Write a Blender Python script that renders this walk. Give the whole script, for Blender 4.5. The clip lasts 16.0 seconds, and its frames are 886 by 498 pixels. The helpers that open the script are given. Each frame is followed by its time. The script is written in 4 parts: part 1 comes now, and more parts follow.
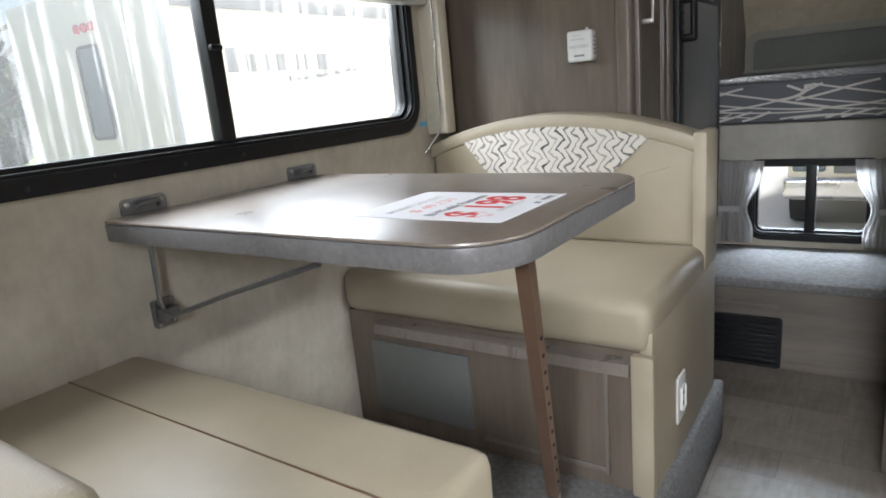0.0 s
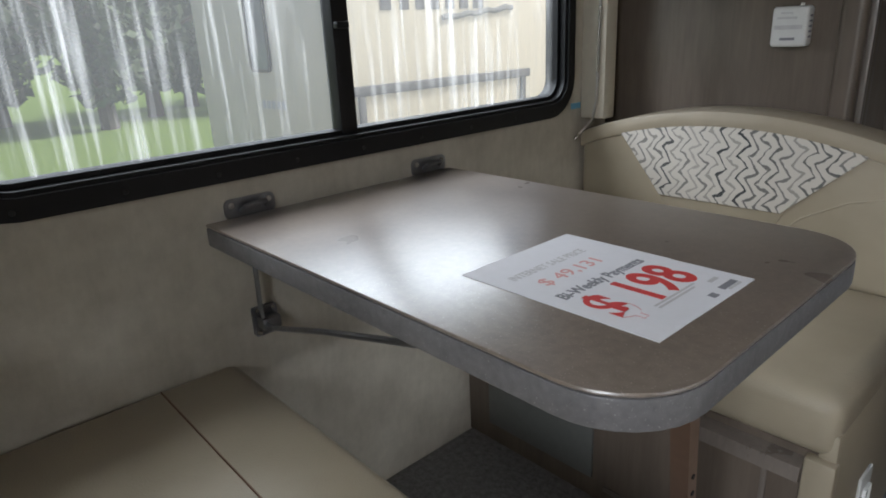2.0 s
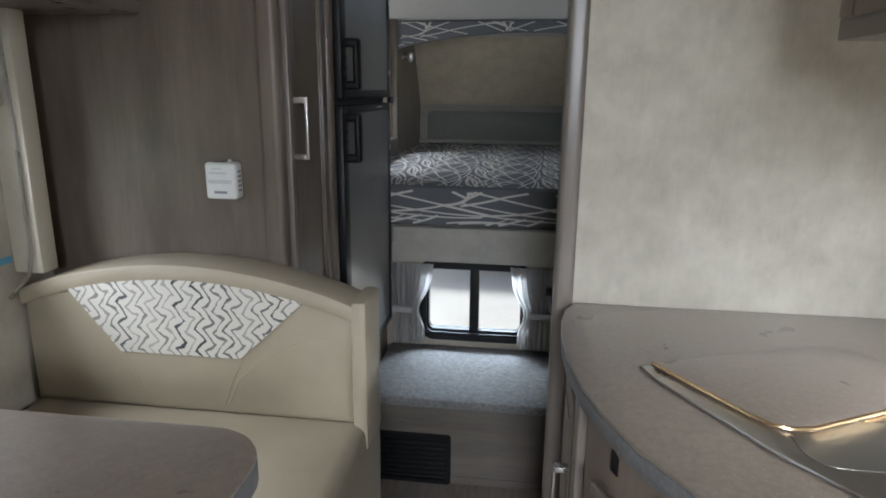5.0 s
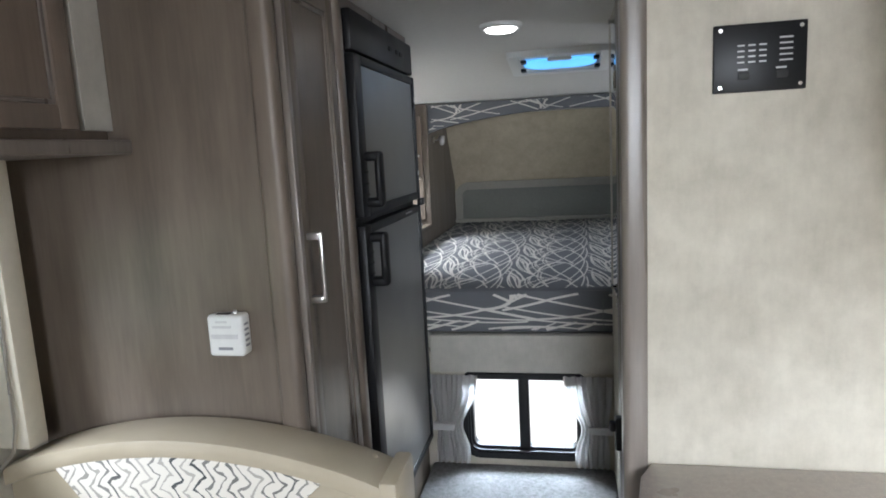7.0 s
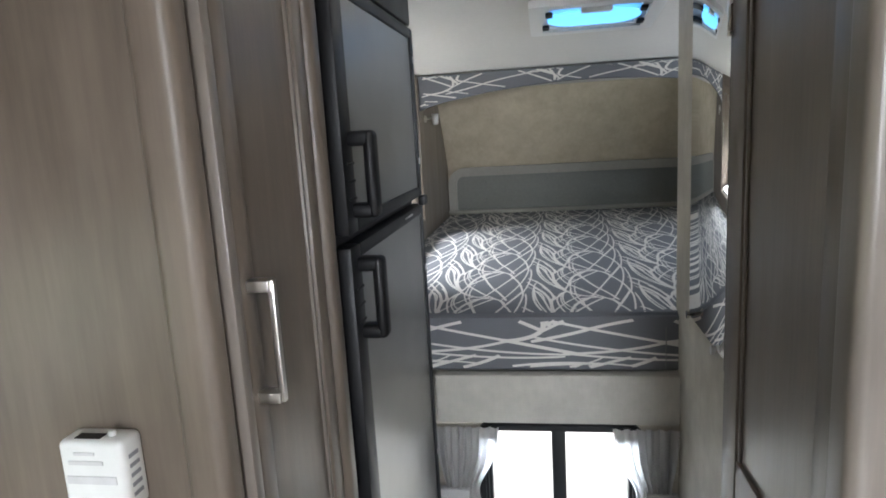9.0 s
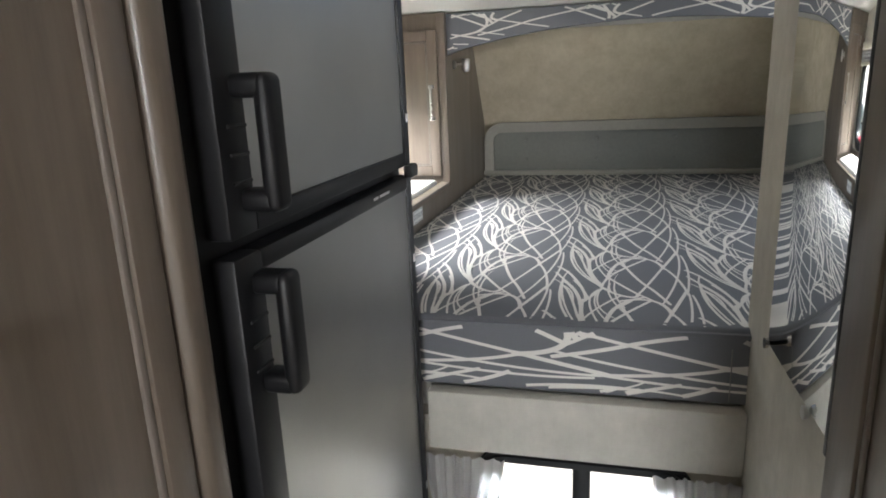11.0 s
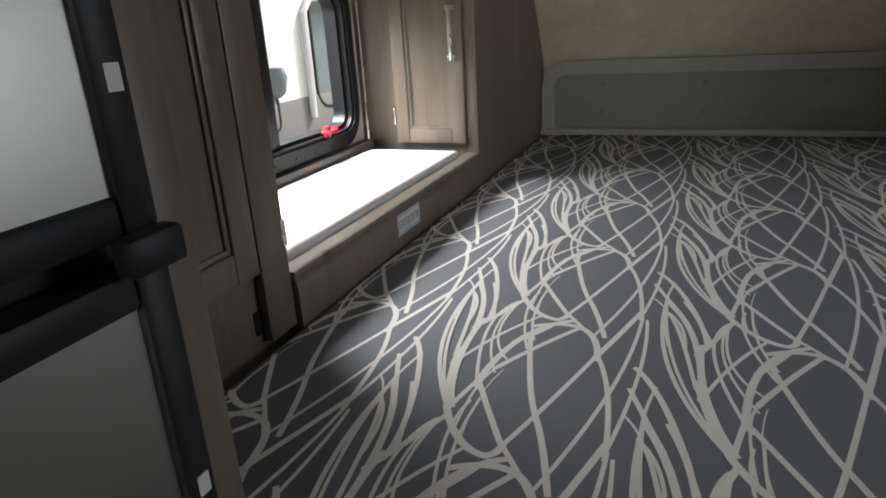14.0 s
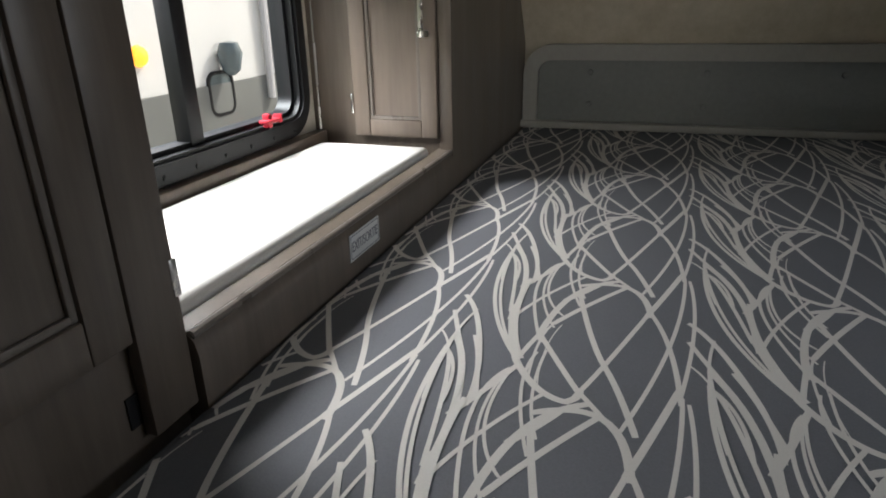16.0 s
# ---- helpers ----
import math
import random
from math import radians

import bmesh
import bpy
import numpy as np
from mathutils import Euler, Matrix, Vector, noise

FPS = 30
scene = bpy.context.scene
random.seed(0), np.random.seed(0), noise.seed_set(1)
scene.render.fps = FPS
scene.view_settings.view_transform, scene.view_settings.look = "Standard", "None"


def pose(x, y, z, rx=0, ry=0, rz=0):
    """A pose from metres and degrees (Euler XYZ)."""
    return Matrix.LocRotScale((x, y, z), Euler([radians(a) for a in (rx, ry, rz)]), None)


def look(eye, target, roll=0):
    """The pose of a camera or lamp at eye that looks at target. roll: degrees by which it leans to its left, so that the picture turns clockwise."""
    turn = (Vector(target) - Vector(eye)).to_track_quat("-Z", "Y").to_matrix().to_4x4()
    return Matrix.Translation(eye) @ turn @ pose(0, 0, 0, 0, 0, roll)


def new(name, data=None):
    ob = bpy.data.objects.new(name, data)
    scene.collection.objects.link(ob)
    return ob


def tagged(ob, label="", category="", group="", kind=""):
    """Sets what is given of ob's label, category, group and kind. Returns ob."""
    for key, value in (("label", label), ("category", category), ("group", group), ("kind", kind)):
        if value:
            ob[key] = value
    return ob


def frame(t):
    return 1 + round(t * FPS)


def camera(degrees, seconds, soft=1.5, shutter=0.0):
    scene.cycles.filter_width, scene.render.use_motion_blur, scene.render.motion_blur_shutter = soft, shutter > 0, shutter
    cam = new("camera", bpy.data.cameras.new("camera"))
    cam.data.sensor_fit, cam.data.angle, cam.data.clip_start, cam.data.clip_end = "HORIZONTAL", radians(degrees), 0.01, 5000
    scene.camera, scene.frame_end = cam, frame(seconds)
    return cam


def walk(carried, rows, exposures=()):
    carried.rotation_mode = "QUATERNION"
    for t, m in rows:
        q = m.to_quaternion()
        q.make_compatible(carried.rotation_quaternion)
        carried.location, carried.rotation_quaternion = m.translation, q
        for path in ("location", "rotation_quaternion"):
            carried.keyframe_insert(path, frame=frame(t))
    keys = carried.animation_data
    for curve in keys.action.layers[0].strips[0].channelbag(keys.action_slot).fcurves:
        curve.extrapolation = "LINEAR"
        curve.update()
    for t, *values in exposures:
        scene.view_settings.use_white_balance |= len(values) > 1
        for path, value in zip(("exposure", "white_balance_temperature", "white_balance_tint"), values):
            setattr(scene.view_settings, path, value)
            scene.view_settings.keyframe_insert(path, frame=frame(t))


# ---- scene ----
cam = camera(69.7, 16.0, soft=1.8)
PATH = [
    (0, (1.233, -0.259, 0.921), (0.118, 1.331, 0.444), -5.3),
    (0.5, (1.234, -0.241, 1.006), (-0.031, 1.234, 0.535), -6.4),
    (1, (1.216, -0.224, 0.998), (-0.087, 1.2, 0.472), -4.8),
    (1.5, (1.186, -0.158, 0.991), (-0.17, 1.211, 0.456), -4.0),
    (2, (1.091, -0.044, 1.043), (-0.32, 1.215, 0.393), -2.8),
    (2.5, (1.095, -0.018, 1.128), (-0.227, 1.279, 0.372), -4.5),
    (3, (1.124, 0.045, 1.165), (0.051, 1.547, 0.394), -2.5),
    (3.5, (1.154, 0.104, 1.193), (0.342, 1.788, 0.481), -1.7),
    (4, (1.198, 0.147, 1.19), (0.7, 1.976, 0.552), -1.6),
    (4.5, (1.217, 0.143, 1.207), (0.831, 2.019, 0.631), -0.3),
    (5, (1.221, 0.152, 1.226), (0.962, 2.076, 0.744), 0.6),
    (5.2, (1.223, 0.16, 1.239), (0.997, 2.103, 0.823), 0.6),
    (7.5, (1.163, 0.514, 1.374), (0.752, 2.448, 1.075), -3.5),
    (8, (1.101, 0.629, 1.358), (0.743, 2.568, 1.022), -2.2),
    (8.6, (0.988, 0.854, 1.363), (0.669, 2.798, 1.018), -3.2),
    (10.8, (1.055, 1.399, 1.363), (0.588, 3.28, 0.869), -2.9),
    (11, (1.049, 1.433, 1.353), (0.559, 3.306, 0.853), -2.5),
    (11.5, (1.0, 1.621, 1.343), (0.495, 3.486, 0.826), -3.8),
    (12, (0.978, 1.814, 1.342), (0.542, 3.674, 0.752), -4.1),
    (12.5, (0.969, 1.932, 1.346), (0.588, 3.805, 0.759), -4.2),
    (13, (0.973, 2.133, 1.333), (0.481, 3.971, 0.717), -4.7),
    (13.5, (0.992, 2.282, 1.332), (0.417, 4.083, 0.682), -3.3),
    (14, (0.98, 2.368, 1.313), (0.267, 4.11, 0.637), -3.4),
    (14.5, (0.935, 2.451, 1.318), (0.258, 4.216, 0.665), -1.5),
    (15, (0.896, 2.547, 1.273), (0.393, 4.329, 0.515), 0.3),
    (15.5, (0.867, 2.641, 1.265), (0.235, 4.364, 0.47), -1.2),
    (16, (0.865, 2.662, 1.285), (0.259, 4.423, 0.556), -1.3),
]
walk(cam, [(t, look(eye, target, roll)) for t, eye, target, roll in PATH],
     [(0.0, 0.65, 6300, 12), (0.7, 0.35, 6300, 12), (1.5, -0.1, 6250, 12), (2.5, -0.5, 6250, 12), (3.5, -0.6, 6050, 11), (4.2, -0.05, 6000, 10),
      (5.0, 0.3, 6050, 11), (7.5, 1.2, 6050, 11), (8.7, 1.5, 6100, 11), (11.0, 1.6, 6500, 11), (12.5, 1.45, 6600, 11), (14.0, 0.65, 6600, 12), (16.0, 0.25, 6600, 12)])

# ---- daylight, lamps ----
world = bpy.data.worlds.new("sky")
scene.world = world
world.use_nodes = True
wt = world.node_tree
sky = wt.nodes.new("ShaderNodeTexSky")
sky.sky_type = "NISHITA"
sky.sun_disc = False
sky.sun_elevation, sky.sun_rotation = radians(46.5), radians(26)
sky.air_density, sky.dust_density = 1.0, 6.0
wt.links.new(sky.outputs[0], wt.nodes["Background"].inputs[0])
wt.nodes["Background"].inputs[1].default_value = 0.15


def lamp(name, kind, m, energy, colour=(1, 1, 1), **more):
    data = bpy.data.lights.new(name, kind)
    data.energy, data.color = energy, colour
    for key, value in more.items():
        if key == "size":
            data.size = value
        elif key == "size_y":
            data.shape, data.size_y = "RECTANGLE", value
        elif key == "angle":
            data.angle = value
        elif key == "radius":
            data.shadow_soft_size = value
    ob = new(name, data)
    ob.matrix_world = m
    return ob


COOL = (0.93, 0.97, 1.0)
lamp("sun", "SUN", look((0, 0, 0), (-0.42, -0.85, -1.0)), 5.0, (1.0, 0.96, 0.9), angle=radians(10))
lamp("dinette_window_light", "AREA", look((-0.66, 0.70, 1.68), (0.35, 0.70, 0.75)), 52, COOL, size=2.2, size_y=0.8)
lamp("bed_window_light", "AREA", look((-0.70, 3.70, 1.95), (0.35, 3.70, 0.95)), 90, COOL, size=1.0, size_y=0.7)
lamp("low_window_light", "AREA", look((1.01, 3.10, 0.56), (1.01, 2.3, 0.20)), 24, (0.78, 0.89, 1.0), size=0.6, size_y=0.2)
lamp("far_bed_window_light", "AREA", look((2.44, 3.66, 1.25), (1.0, 3.8, 0.9)), 3.5, (0.80, 0.90, 1.0), size=0.8, size_y=0.4)
lamp("rear_door_light", "AREA", look((1.55, -1.95, 1.80), (1.25, 0.3, 0.25)), 115, COOL, size=1.0, size_y=0.9)
lamp("kitchen_window_light", "AREA", look((2.95, 0.75, 1.60), (1.2, 1.1, 0.55)), 95, COOL, size=0.9, size_y=0.5)


# ---- materials ----
class Nodes:
    """A short way to write shader arithmetic."""

    def __init__(self, name):
        self.mat = bpy.data.materials.new(name)
        self.mat.use_nodes = True
        self.t = self.mat.node_tree
        self.bsdf = self.t.nodes["Principled BSDF"]
        self.out = self.t.nodes["Material Output"]
        self.where = self.t.nodes.new("ShaderNodeTexCoord").outputs["Object"]

    def put(self, a, socket):
        if isinstance(a, (int, float)):
            socket.default_value = a
        elif isinstance(a, tuple):
            socket.default_value = a if len(socket.default_value) == len(a) else (*a, 1)
        else:
            self.t.links.new(a, socket)

    def m(self, op, a, b=0.0, c=0.0):
        n = self.t.nodes.new("ShaderNodeMath")
        n.operation = op
        for s, v in zip(n.inputs, (a, b, c)):
            self.put(v, s)
        return n.outputs[0]

    def xyz(self):
        n = self.t.nodes.new("ShaderNodeSeparateXYZ")
        self.put(self.where, n.inputs[0])
        return n.outputs

    def scaled(self, s, v=None):
        n = self.t.nodes.new("ShaderNodeMapping")
        self.put(v or self.where, n.inputs[0])
        n.inputs["Scale"].default_value = s
        return n.outputs[0]

    def noise(self, scale, detail=4.0, rough=0.55, v=None):
        n = self.t.nodes.new("ShaderNodeTexNoise")
        self.put(v or self.where, n.inputs["Vector"])
        n.inputs["Scale"].default_value, n.inputs["Detail"].default_value, n.inputs["Roughness"].default_value = scale, detail, rough
        return n.outputs["Fac"]

    def span(self, a, lo, hi, to0=0.0, to1=1.0):
        n = self.t.nodes.new("ShaderNodeMapRange")
        for s, v in zip(n.inputs, (a, lo, hi, to0, to1)):
            self.put(v, s)
        return n.outputs[0]

    def mix(self, f, a, b):
        n = self.t.nodes.new("ShaderNodeMix")
        n.data_type = "RGBA"
        self.put(f, n.inputs[0]), self.put(a, n.inputs[6]), self.put(b, n.inputs[7])
        return n.outputs[2]

    def bump(self, h, strength=0.2, distance=0.002):
        n = self.t.nodes.new("ShaderNodeBump")
        n.inputs["Strength"].default_value, n.inputs["Distance"].default_value = strength, distance
        self.put(h, n.inputs["Height"])
        self.put(n.outputs[0], self.bsdf.inputs["Normal"])

    def done(self, colour, rough=0.5, metal=0.0, spec=0.5):
        self.put(colour, self.bsdf.inputs["Base Color"])
        self.put(rough, self.bsdf.inputs["Roughness"])
        self.put(metal, self.bsdf.inputs["Metallic"])
        self.put(spec, self.bsdf.inputs["Specular IOR Level"])
        return self.mat


def plain(name, colour, rough=0.5, metal=0.0, grain=60.0, amount=0.12, relief=0.05, spec=0.5):
    n = Nodes(name)
    big, fine = n.noise(4.0), n.noise(grain, 3.0)
    f = n.m("ADD", n.m("MULTIPLY", big, 0.5), n.m("MULTIPLY", fine, 0.5))
    f = n.span(f, 0.3, 0.7)
    dark, light = tuple(c * (1 - amount) for c in colour), tuple(min(1, c * (1 + amount)) for c in colour)
    if relief:
        n.bump(fine, relief)
    return n.done(n.mix(f, dark, light), n.span(big, 0.3, 0.7, rough * 0.85, min(1, rough * 1.15)), metal, spec)


def wood_material(name, dark, light, along="z", rough=0.42):
    n = Nodes(name)
    s = {"z": (1, 1, 0.06), "x": (0.06, 1, 1), "y": (1, 0.06, 1)}[along]
    v = n.scaled(s)
    fine, wide, patch = n.noise(110, 5, 0.65, v), n.noise(16, 5, 0.62, v), n.noise(7.0, 5, 0.6, n.scaled(tuple(0.3 if c < 1 else 1 for c in s)))
    f = n.m("ADD", n.m("MULTIPLY", fine, 0.20), n.m("ADD", n.m("MULTIPLY", wide, 0.38), n.m("MULTIPLY", patch, 0.46)))
    n.bump(fine, 0.05)
    return n.done(n.mix(n.span(f, 0.34, 0.70), dark, light), n.span(wide, 0.3, 0.7, rough - 0.06, rough + 0.1))


def vinyl_wall(name, a, b):
    n = Nodes(name)
    mott, fine = n.noise(9, 6, 0.65), n.noise(160, 3)
    weave = n.noise(60, 4, 0.6, n.scaled((1, 1, 0.25)))
    f = n.m("ADD", n.m("MULTIPLY", mott, 0.78), n.m("MULTIPLY", weave, 0.22))
    n.bump(fine, 0.15)
    return n.done(n.mix(n.span(f, 0.35, 0.65), a, b), 0.62)


def leatherette(name, a, b):
    n = Nodes(name)
    vor = n.t.nodes.new("ShaderNodeTexVoronoi")
    vor.inputs["Scale"].default_value = 420
    n.put(n.where, vor.inputs["Vector"])
    soft = n.noise(5, 4)
    n.bump(n.m("ADD", vor.outputs["Distance"], n.m("MULTIPLY", soft, 3.0)), 0.16)
    return n.done(n.mix(n.span(soft, 0.3, 0.7), a, b), n.span(soft, 0.3, 0.7, 0.36, 0.48))


def speckled(name, base, spots, scale=420, rough=0.3):
    n = Nodes(name)
    fine, mid, big = n.noise(scale, 2), n.noise(90, 3), n.noise(7, 3)
    f = n.span(fine, 0.66, 0.72)
    under = n.mix(n.span(n.m("ADD", n.m("MULTIPLY", mid, 0.6), n.m("MULTIPLY", big, 0.4)), 0.35, 0.65), tuple(c * 0.8 for c in base), tuple(c * 1.2 for c in base))
    n.bump(mid, 0.03)
    return n.done(n.mix(f, under, spots), n.span(big, 0.3, 0.7, rough * 0.9, rough * 1.2))


def carpet(name, a, b):
    n = Nodes(name)
    fine, tuft = n.noise(420, 3, 0.7), n.noise(70, 4, 0.7)
    n.bump(n.m("ADD", fine, tuft), 0.9, 0.006)
    return n.done(n.mix(n.span(n.m("ADD", n.m("MULTIPLY", fine, 0.5), n.m("MULTIPLY", tuft, 0.5)), 0.35, 0.65), a, b), 0.95, spec=0.1)


def brushed(name, colour, rough=0.3):
    n = Nodes(name)
    n.bump(n.noise(1400, 2, 0.5, n.scaled((1, 0.02, 1))), 0.025, 0.001)
    return n.done(n.mix(n.span(n.noise(3), 0.3, 0.7), tuple(c * 0.92 for c in colour), colour), n.span(n.noise(5), 0.3, 0.7, rough * 0.9, rough * 1.1), 1.0)


def zigzag(name):
    """Cream upholstery with upright zigzag lines of changing grey."""
    n = Nodes(name)
    x, _, z = n.xyz()
    wob = n.m("MULTIPLY", n.m("SUBTRACT", n.noise(30, 2), 0.5), 0.018)
    tri = n.m("PINGPONG", n.m("ADD", z, n.m("MULTIPLY", n.m("SINE", n.m("MULTIPLY", x, 90.0)), 0.006)), 0.027)
    u = n.m("ADD", n.m("ADD", x, n.m("MULTIPLY", tri, 0.95)), wob)
    cell = n.m("FLOOR", n.m("DIVIDE", u, 0.024))
    white = n.t.nodes.new("ShaderNodeTexWhiteNoise")
    white.noise_dimensions = "1D"
    n.put(cell, white.inputs["W"])
    f = n.m("FRACT", n.m("DIVIDE", u, 0.024))
    wide = n.m("MULTIPLY", n.span(n.noise(45, 2), 0.3, 0.7, 0.3, 1.0), 0.42)
    on = n.m("LESS_THAN", f, wide)
    shade = n.mix(white.outputs["Value"], (0.07, 0.075, 0.075), (0.45, 0.42, 0.37))
    n.bump(n.noise(600, 2), 0.2)
    return n.done(n.mix(on, (0.66, 0.62, 0.55), shade), 0.8, spec=0.2)


def floor_print(name):
    n = Nodes(name)
    mott, streak, big = n.noise(14, 6, 0.7), n.noise(60, 4, 0.6, n.scaled((1, 0.12, 1))), n.noise(3.5, 3)
    br = n.t.nodes.new("ShaderNodeTexBrick")
    n.put(n.scaled((1, 1, 1)), br.inputs["Vector"])
    br.inputs["Scale"].default_value = 1.0
    br.inputs["Brick Width"].default_value, br.inputs["Row Height"].default_value = 0.30, 0.15
    br.inputs["Mortar Size"].default_value = 0.001
    br.inputs["Color1"].default_value, br.inputs["Color2"].default_value, br.inputs["Mortar"].default_value = (0.12, 0.095, 0.075, 1), (0.27, 0.23, 0.19, 1), (0.07, 0.06, 0.05, 1)
    f = n.m("ADD", n.m("MULTIPLY", mott, 0.5), n.m("MULTIPLY", streak, 0.5))
    n.bump(streak, 0.05)
    return n.done(n.mix(n.span(f, 0.35, 0.65), n.mix(0.6, (0.10, 0.085, 0.07), br.outputs[0]), n.mix(0.5, (0.33, 0.29, 0.25), br.outputs[0])), 0.4)


def glass(name, streaks=0.0):
    n = Nodes(name)
    t = n.t
    clear, shine, mixed = t.nodes.new("ShaderNodeBsdfTransparent"), t.nodes.new("ShaderNodeBsdfGlossy"), t.nodes.new("ShaderNodeMixShader")
    clear.inputs[0].default_value = (0.93, 0.95, 0.95, 1)
    shine.inputs["Roughness"].default_value = 0.02
    mixed.inputs[0].default_value = 0.007
    t.links.new(clear.outputs[0], mixed.inputs[1]), t.links.new(shine.outputs[0], mixed.inputs[2])
    last = mixed
    if streaks:
        run = n.noise(55, 4, 0.6, n.scaled((1, 1, 0.04)))
        patch = n.noise(4.0, 3)
        f = n.m("MULTIPLY", n.span(run, 0.46, 0.70), n.span(patch, 0.3, 0.65, 0.4, 1.0))
        streak_haze, both = t.nodes.new("ShaderNodeBsdfTranslucent"), t.nodes.new("ShaderNodeMixShader")
        streak_haze.inputs[0].default_value = (0.85, 0.85, 0.83, 1)
        # Even haze added over the whole pane, between the streaks, to wash out the view.
        f = n.m("MAXIMUM", f, 0.14)
        n.put(n.m("MULTIPLY", f, streaks), both.inputs[0])
        t.links.new(mixed.outputs[0], both.inputs[1]), t.links.new(streak_haze.outputs[0], both.inputs[2])
        last = both
    t.links.new(last.outputs[0], n.out.inputs[0])
    return n.mat


def cloth(name, colour):
    """Thin cloth that lets some light through."""
    n = Nodes(name)
    weave, soft = n.noise(500, 2), n.noise(9, 3)
    n.bump(weave, 0.2)
    n.done(n.mix(n.span(n.m("ADD", n.m("MULTIPLY", weave, 0.5), n.m("MULTIPLY", soft, 0.5)), 0.35, 0.65), tuple(c * 0.92 for c in colour), colour), 0.9, spec=0.1)
    through_light, both = n.t.nodes.new("ShaderNodeBsdfTranslucent"), n.t.nodes.new("ShaderNodeMixShader")
    through_light.inputs[0].default_value = (*colour, 1)
    both.inputs[0].default_value = 0.4
    n.t.links.new(n.bsdf.outputs[0], both.inputs[1]), n.t.links.new(through_light.outputs[0], both.inputs[2])
    n.t.links.new(both.outputs[0], n.out.inputs[0])
    return n.mat


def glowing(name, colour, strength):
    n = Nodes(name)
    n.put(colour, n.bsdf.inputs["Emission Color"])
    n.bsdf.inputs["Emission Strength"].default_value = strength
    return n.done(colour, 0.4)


WOOD = wood_material("grey_brown_wood", (0.085, 0.066, 0.050), (0.205, 0.165, 0.130), rough=0.36)
WOOD_DOOR = wood_material("walnut_cabinet_wood", (0.125, 0.095, 0.072), (0.235, 0.185, 0.145))
WOOD_TRIM = wood_material("trim_wood", (0.12, 0.10, 0.085), (0.24, 0.205, 0.175), rough=0.3)
WOOD_X = wood_material("level_grain_wood", (0.10, 0.085, 0.07), (0.22, 0.19, 0.16), "x")
WALL = vinyl_wall("beige_wallboard", (0.43, 0.39, 0.315), (0.58, 0.535, 0.445))
NOSE = vinyl_wall("warm_beige_wallboard", (0.46, 0.39, 0.275), (0.60, 0.52, 0.385))
CREAM = plain("cream_trim", (0.62, 0.57, 0.46), 0.45, amount=0.06)
CEIL = plain("ceiling_white", (0.66, 0.64, 0.60), 0.7, amount=0.05)
TAN = leatherette("tan_leatherette", (0.335, 0.287, 0.205), (0.405, 0.350, 0.258))
TAN_PIPE = leatherette("tan_piping", (0.35, 0.30, 0.215), (0.43, 0.37, 0.275))
PRINT = zigzag("zigzag_upholstery")
TOP = speckled("brown_laminate", (0.200, 0.160, 0.128), (0.44, 0.39, 0.34), rough=0.30)
for laminate in (TOP,):
    shader = laminate.node_tree.nodes["Principled BSDF"]
    shader.inputs["Coat Weight"].default_value, shader.inputs["Coat Roughness"].default_value, shader.inputs["Coat IOR"].default_value = 1.0, 0.33, 1.8
TOP_EDGE = speckled("grey_laminate_edge", (0.15, 0.145, 0.145), (0.32, 0.31, 0.30), rough=0.38)
CARPET = carpet("grey_carpet", (0.15, 0.147, 0.145), (0.41, 0.40, 0.395))
FLOOR = floor_print("printed_floor_vinyl")
STEEL = brushed("brushed_steel", (0.33, 0.325, 0.31), 0.38)
CHROME = plain("satin_nickel", (0.62, 0.60, 0.57), 0.28, 1.0, amount=0.05, relief=0)
DARK_STEEL = plain("dull_zinc", (0.30, 0.31, 0.33), 0.38, 1.0, amount=0.2)
BLACK = plain("black_plastic", (0.009, 0.009, 0.010), 0.44, amount=0.2, spec=0.3)
RUBBER = plain("black_rubber", (0.02, 0.02, 0.02), 0.7, amount=0.2)
WHITE = plain("white_plastic", (0.72, 0.72, 0.70), 0.4, amount=0.04, relief=0)
PAPER = plain("white_paper", (0.80, 0.80, 0.82), 0.75, amount=0.03)
RED_INK = plain("red_ink", (0.62, 0.05, 0.045), 0.7, amount=0.08)
PALE_RED = plain("pale_red_ink", (0.72, 0.38, 0.36), 0.7, amount=0.08)
GREY_INK = plain("grey_ink", (0.25, 0.25, 0.27), 0.7, amount=0.1)
PALE_INK = plain("pale_ink", (0.58, 0.57, 0.57), 0.7, amount=0.1)
BRONZE = plain("bronze_paint", (0.20, 0.125, 0.085), 0.35, 0.5, amount=0.12)
BED = plain("grey_ticking", (0.135, 0.138, 0.15), 0.8, amount=0.14, grain=420, relief=0.2)
STRAND = plain("pale_printed_strand", (0.66, 0.63, 0.58), 0.8, amount=0.06, grain=420, relief=0.2)
HEAD = plain("grey_padded_vinyl", (0.15, 0.155, 0.145), 0.5, amount=0.1)
HEAD_PAD = plain("olive_grey_padded_vinyl", (0.20, 0.20, 0.175), 0.5, amount=0.1)
HEAD_EDGE = plain("taupe_padded_edge", (0.33, 0.31, 0.262), 0.55, amount=0.08)
BOARD = vinyl_wall("grey_beige_wallboard", (0.38, 0.36, 0.315), (0.48, 0.455, 0.40))
CURTAIN = cloth("pale_grey_cloth", (0.66, 0.645, 0.63))
PAD = plain("white_quilted_cloth", (0.74, 0.72, 0.67), 0.85, amount=0.05, grain=250)
PANE = glass("window_glass")
STREAKED = glass("streaked_window_glass", 0.42)
MIRROR = plain("mirror_silver", (0.88, 0.9, 0.9), 0.01, 1.0, amount=0.0, relief=0)
RED = plain("red_plastic", (0.55, 0.03, 0.05), 0.4)
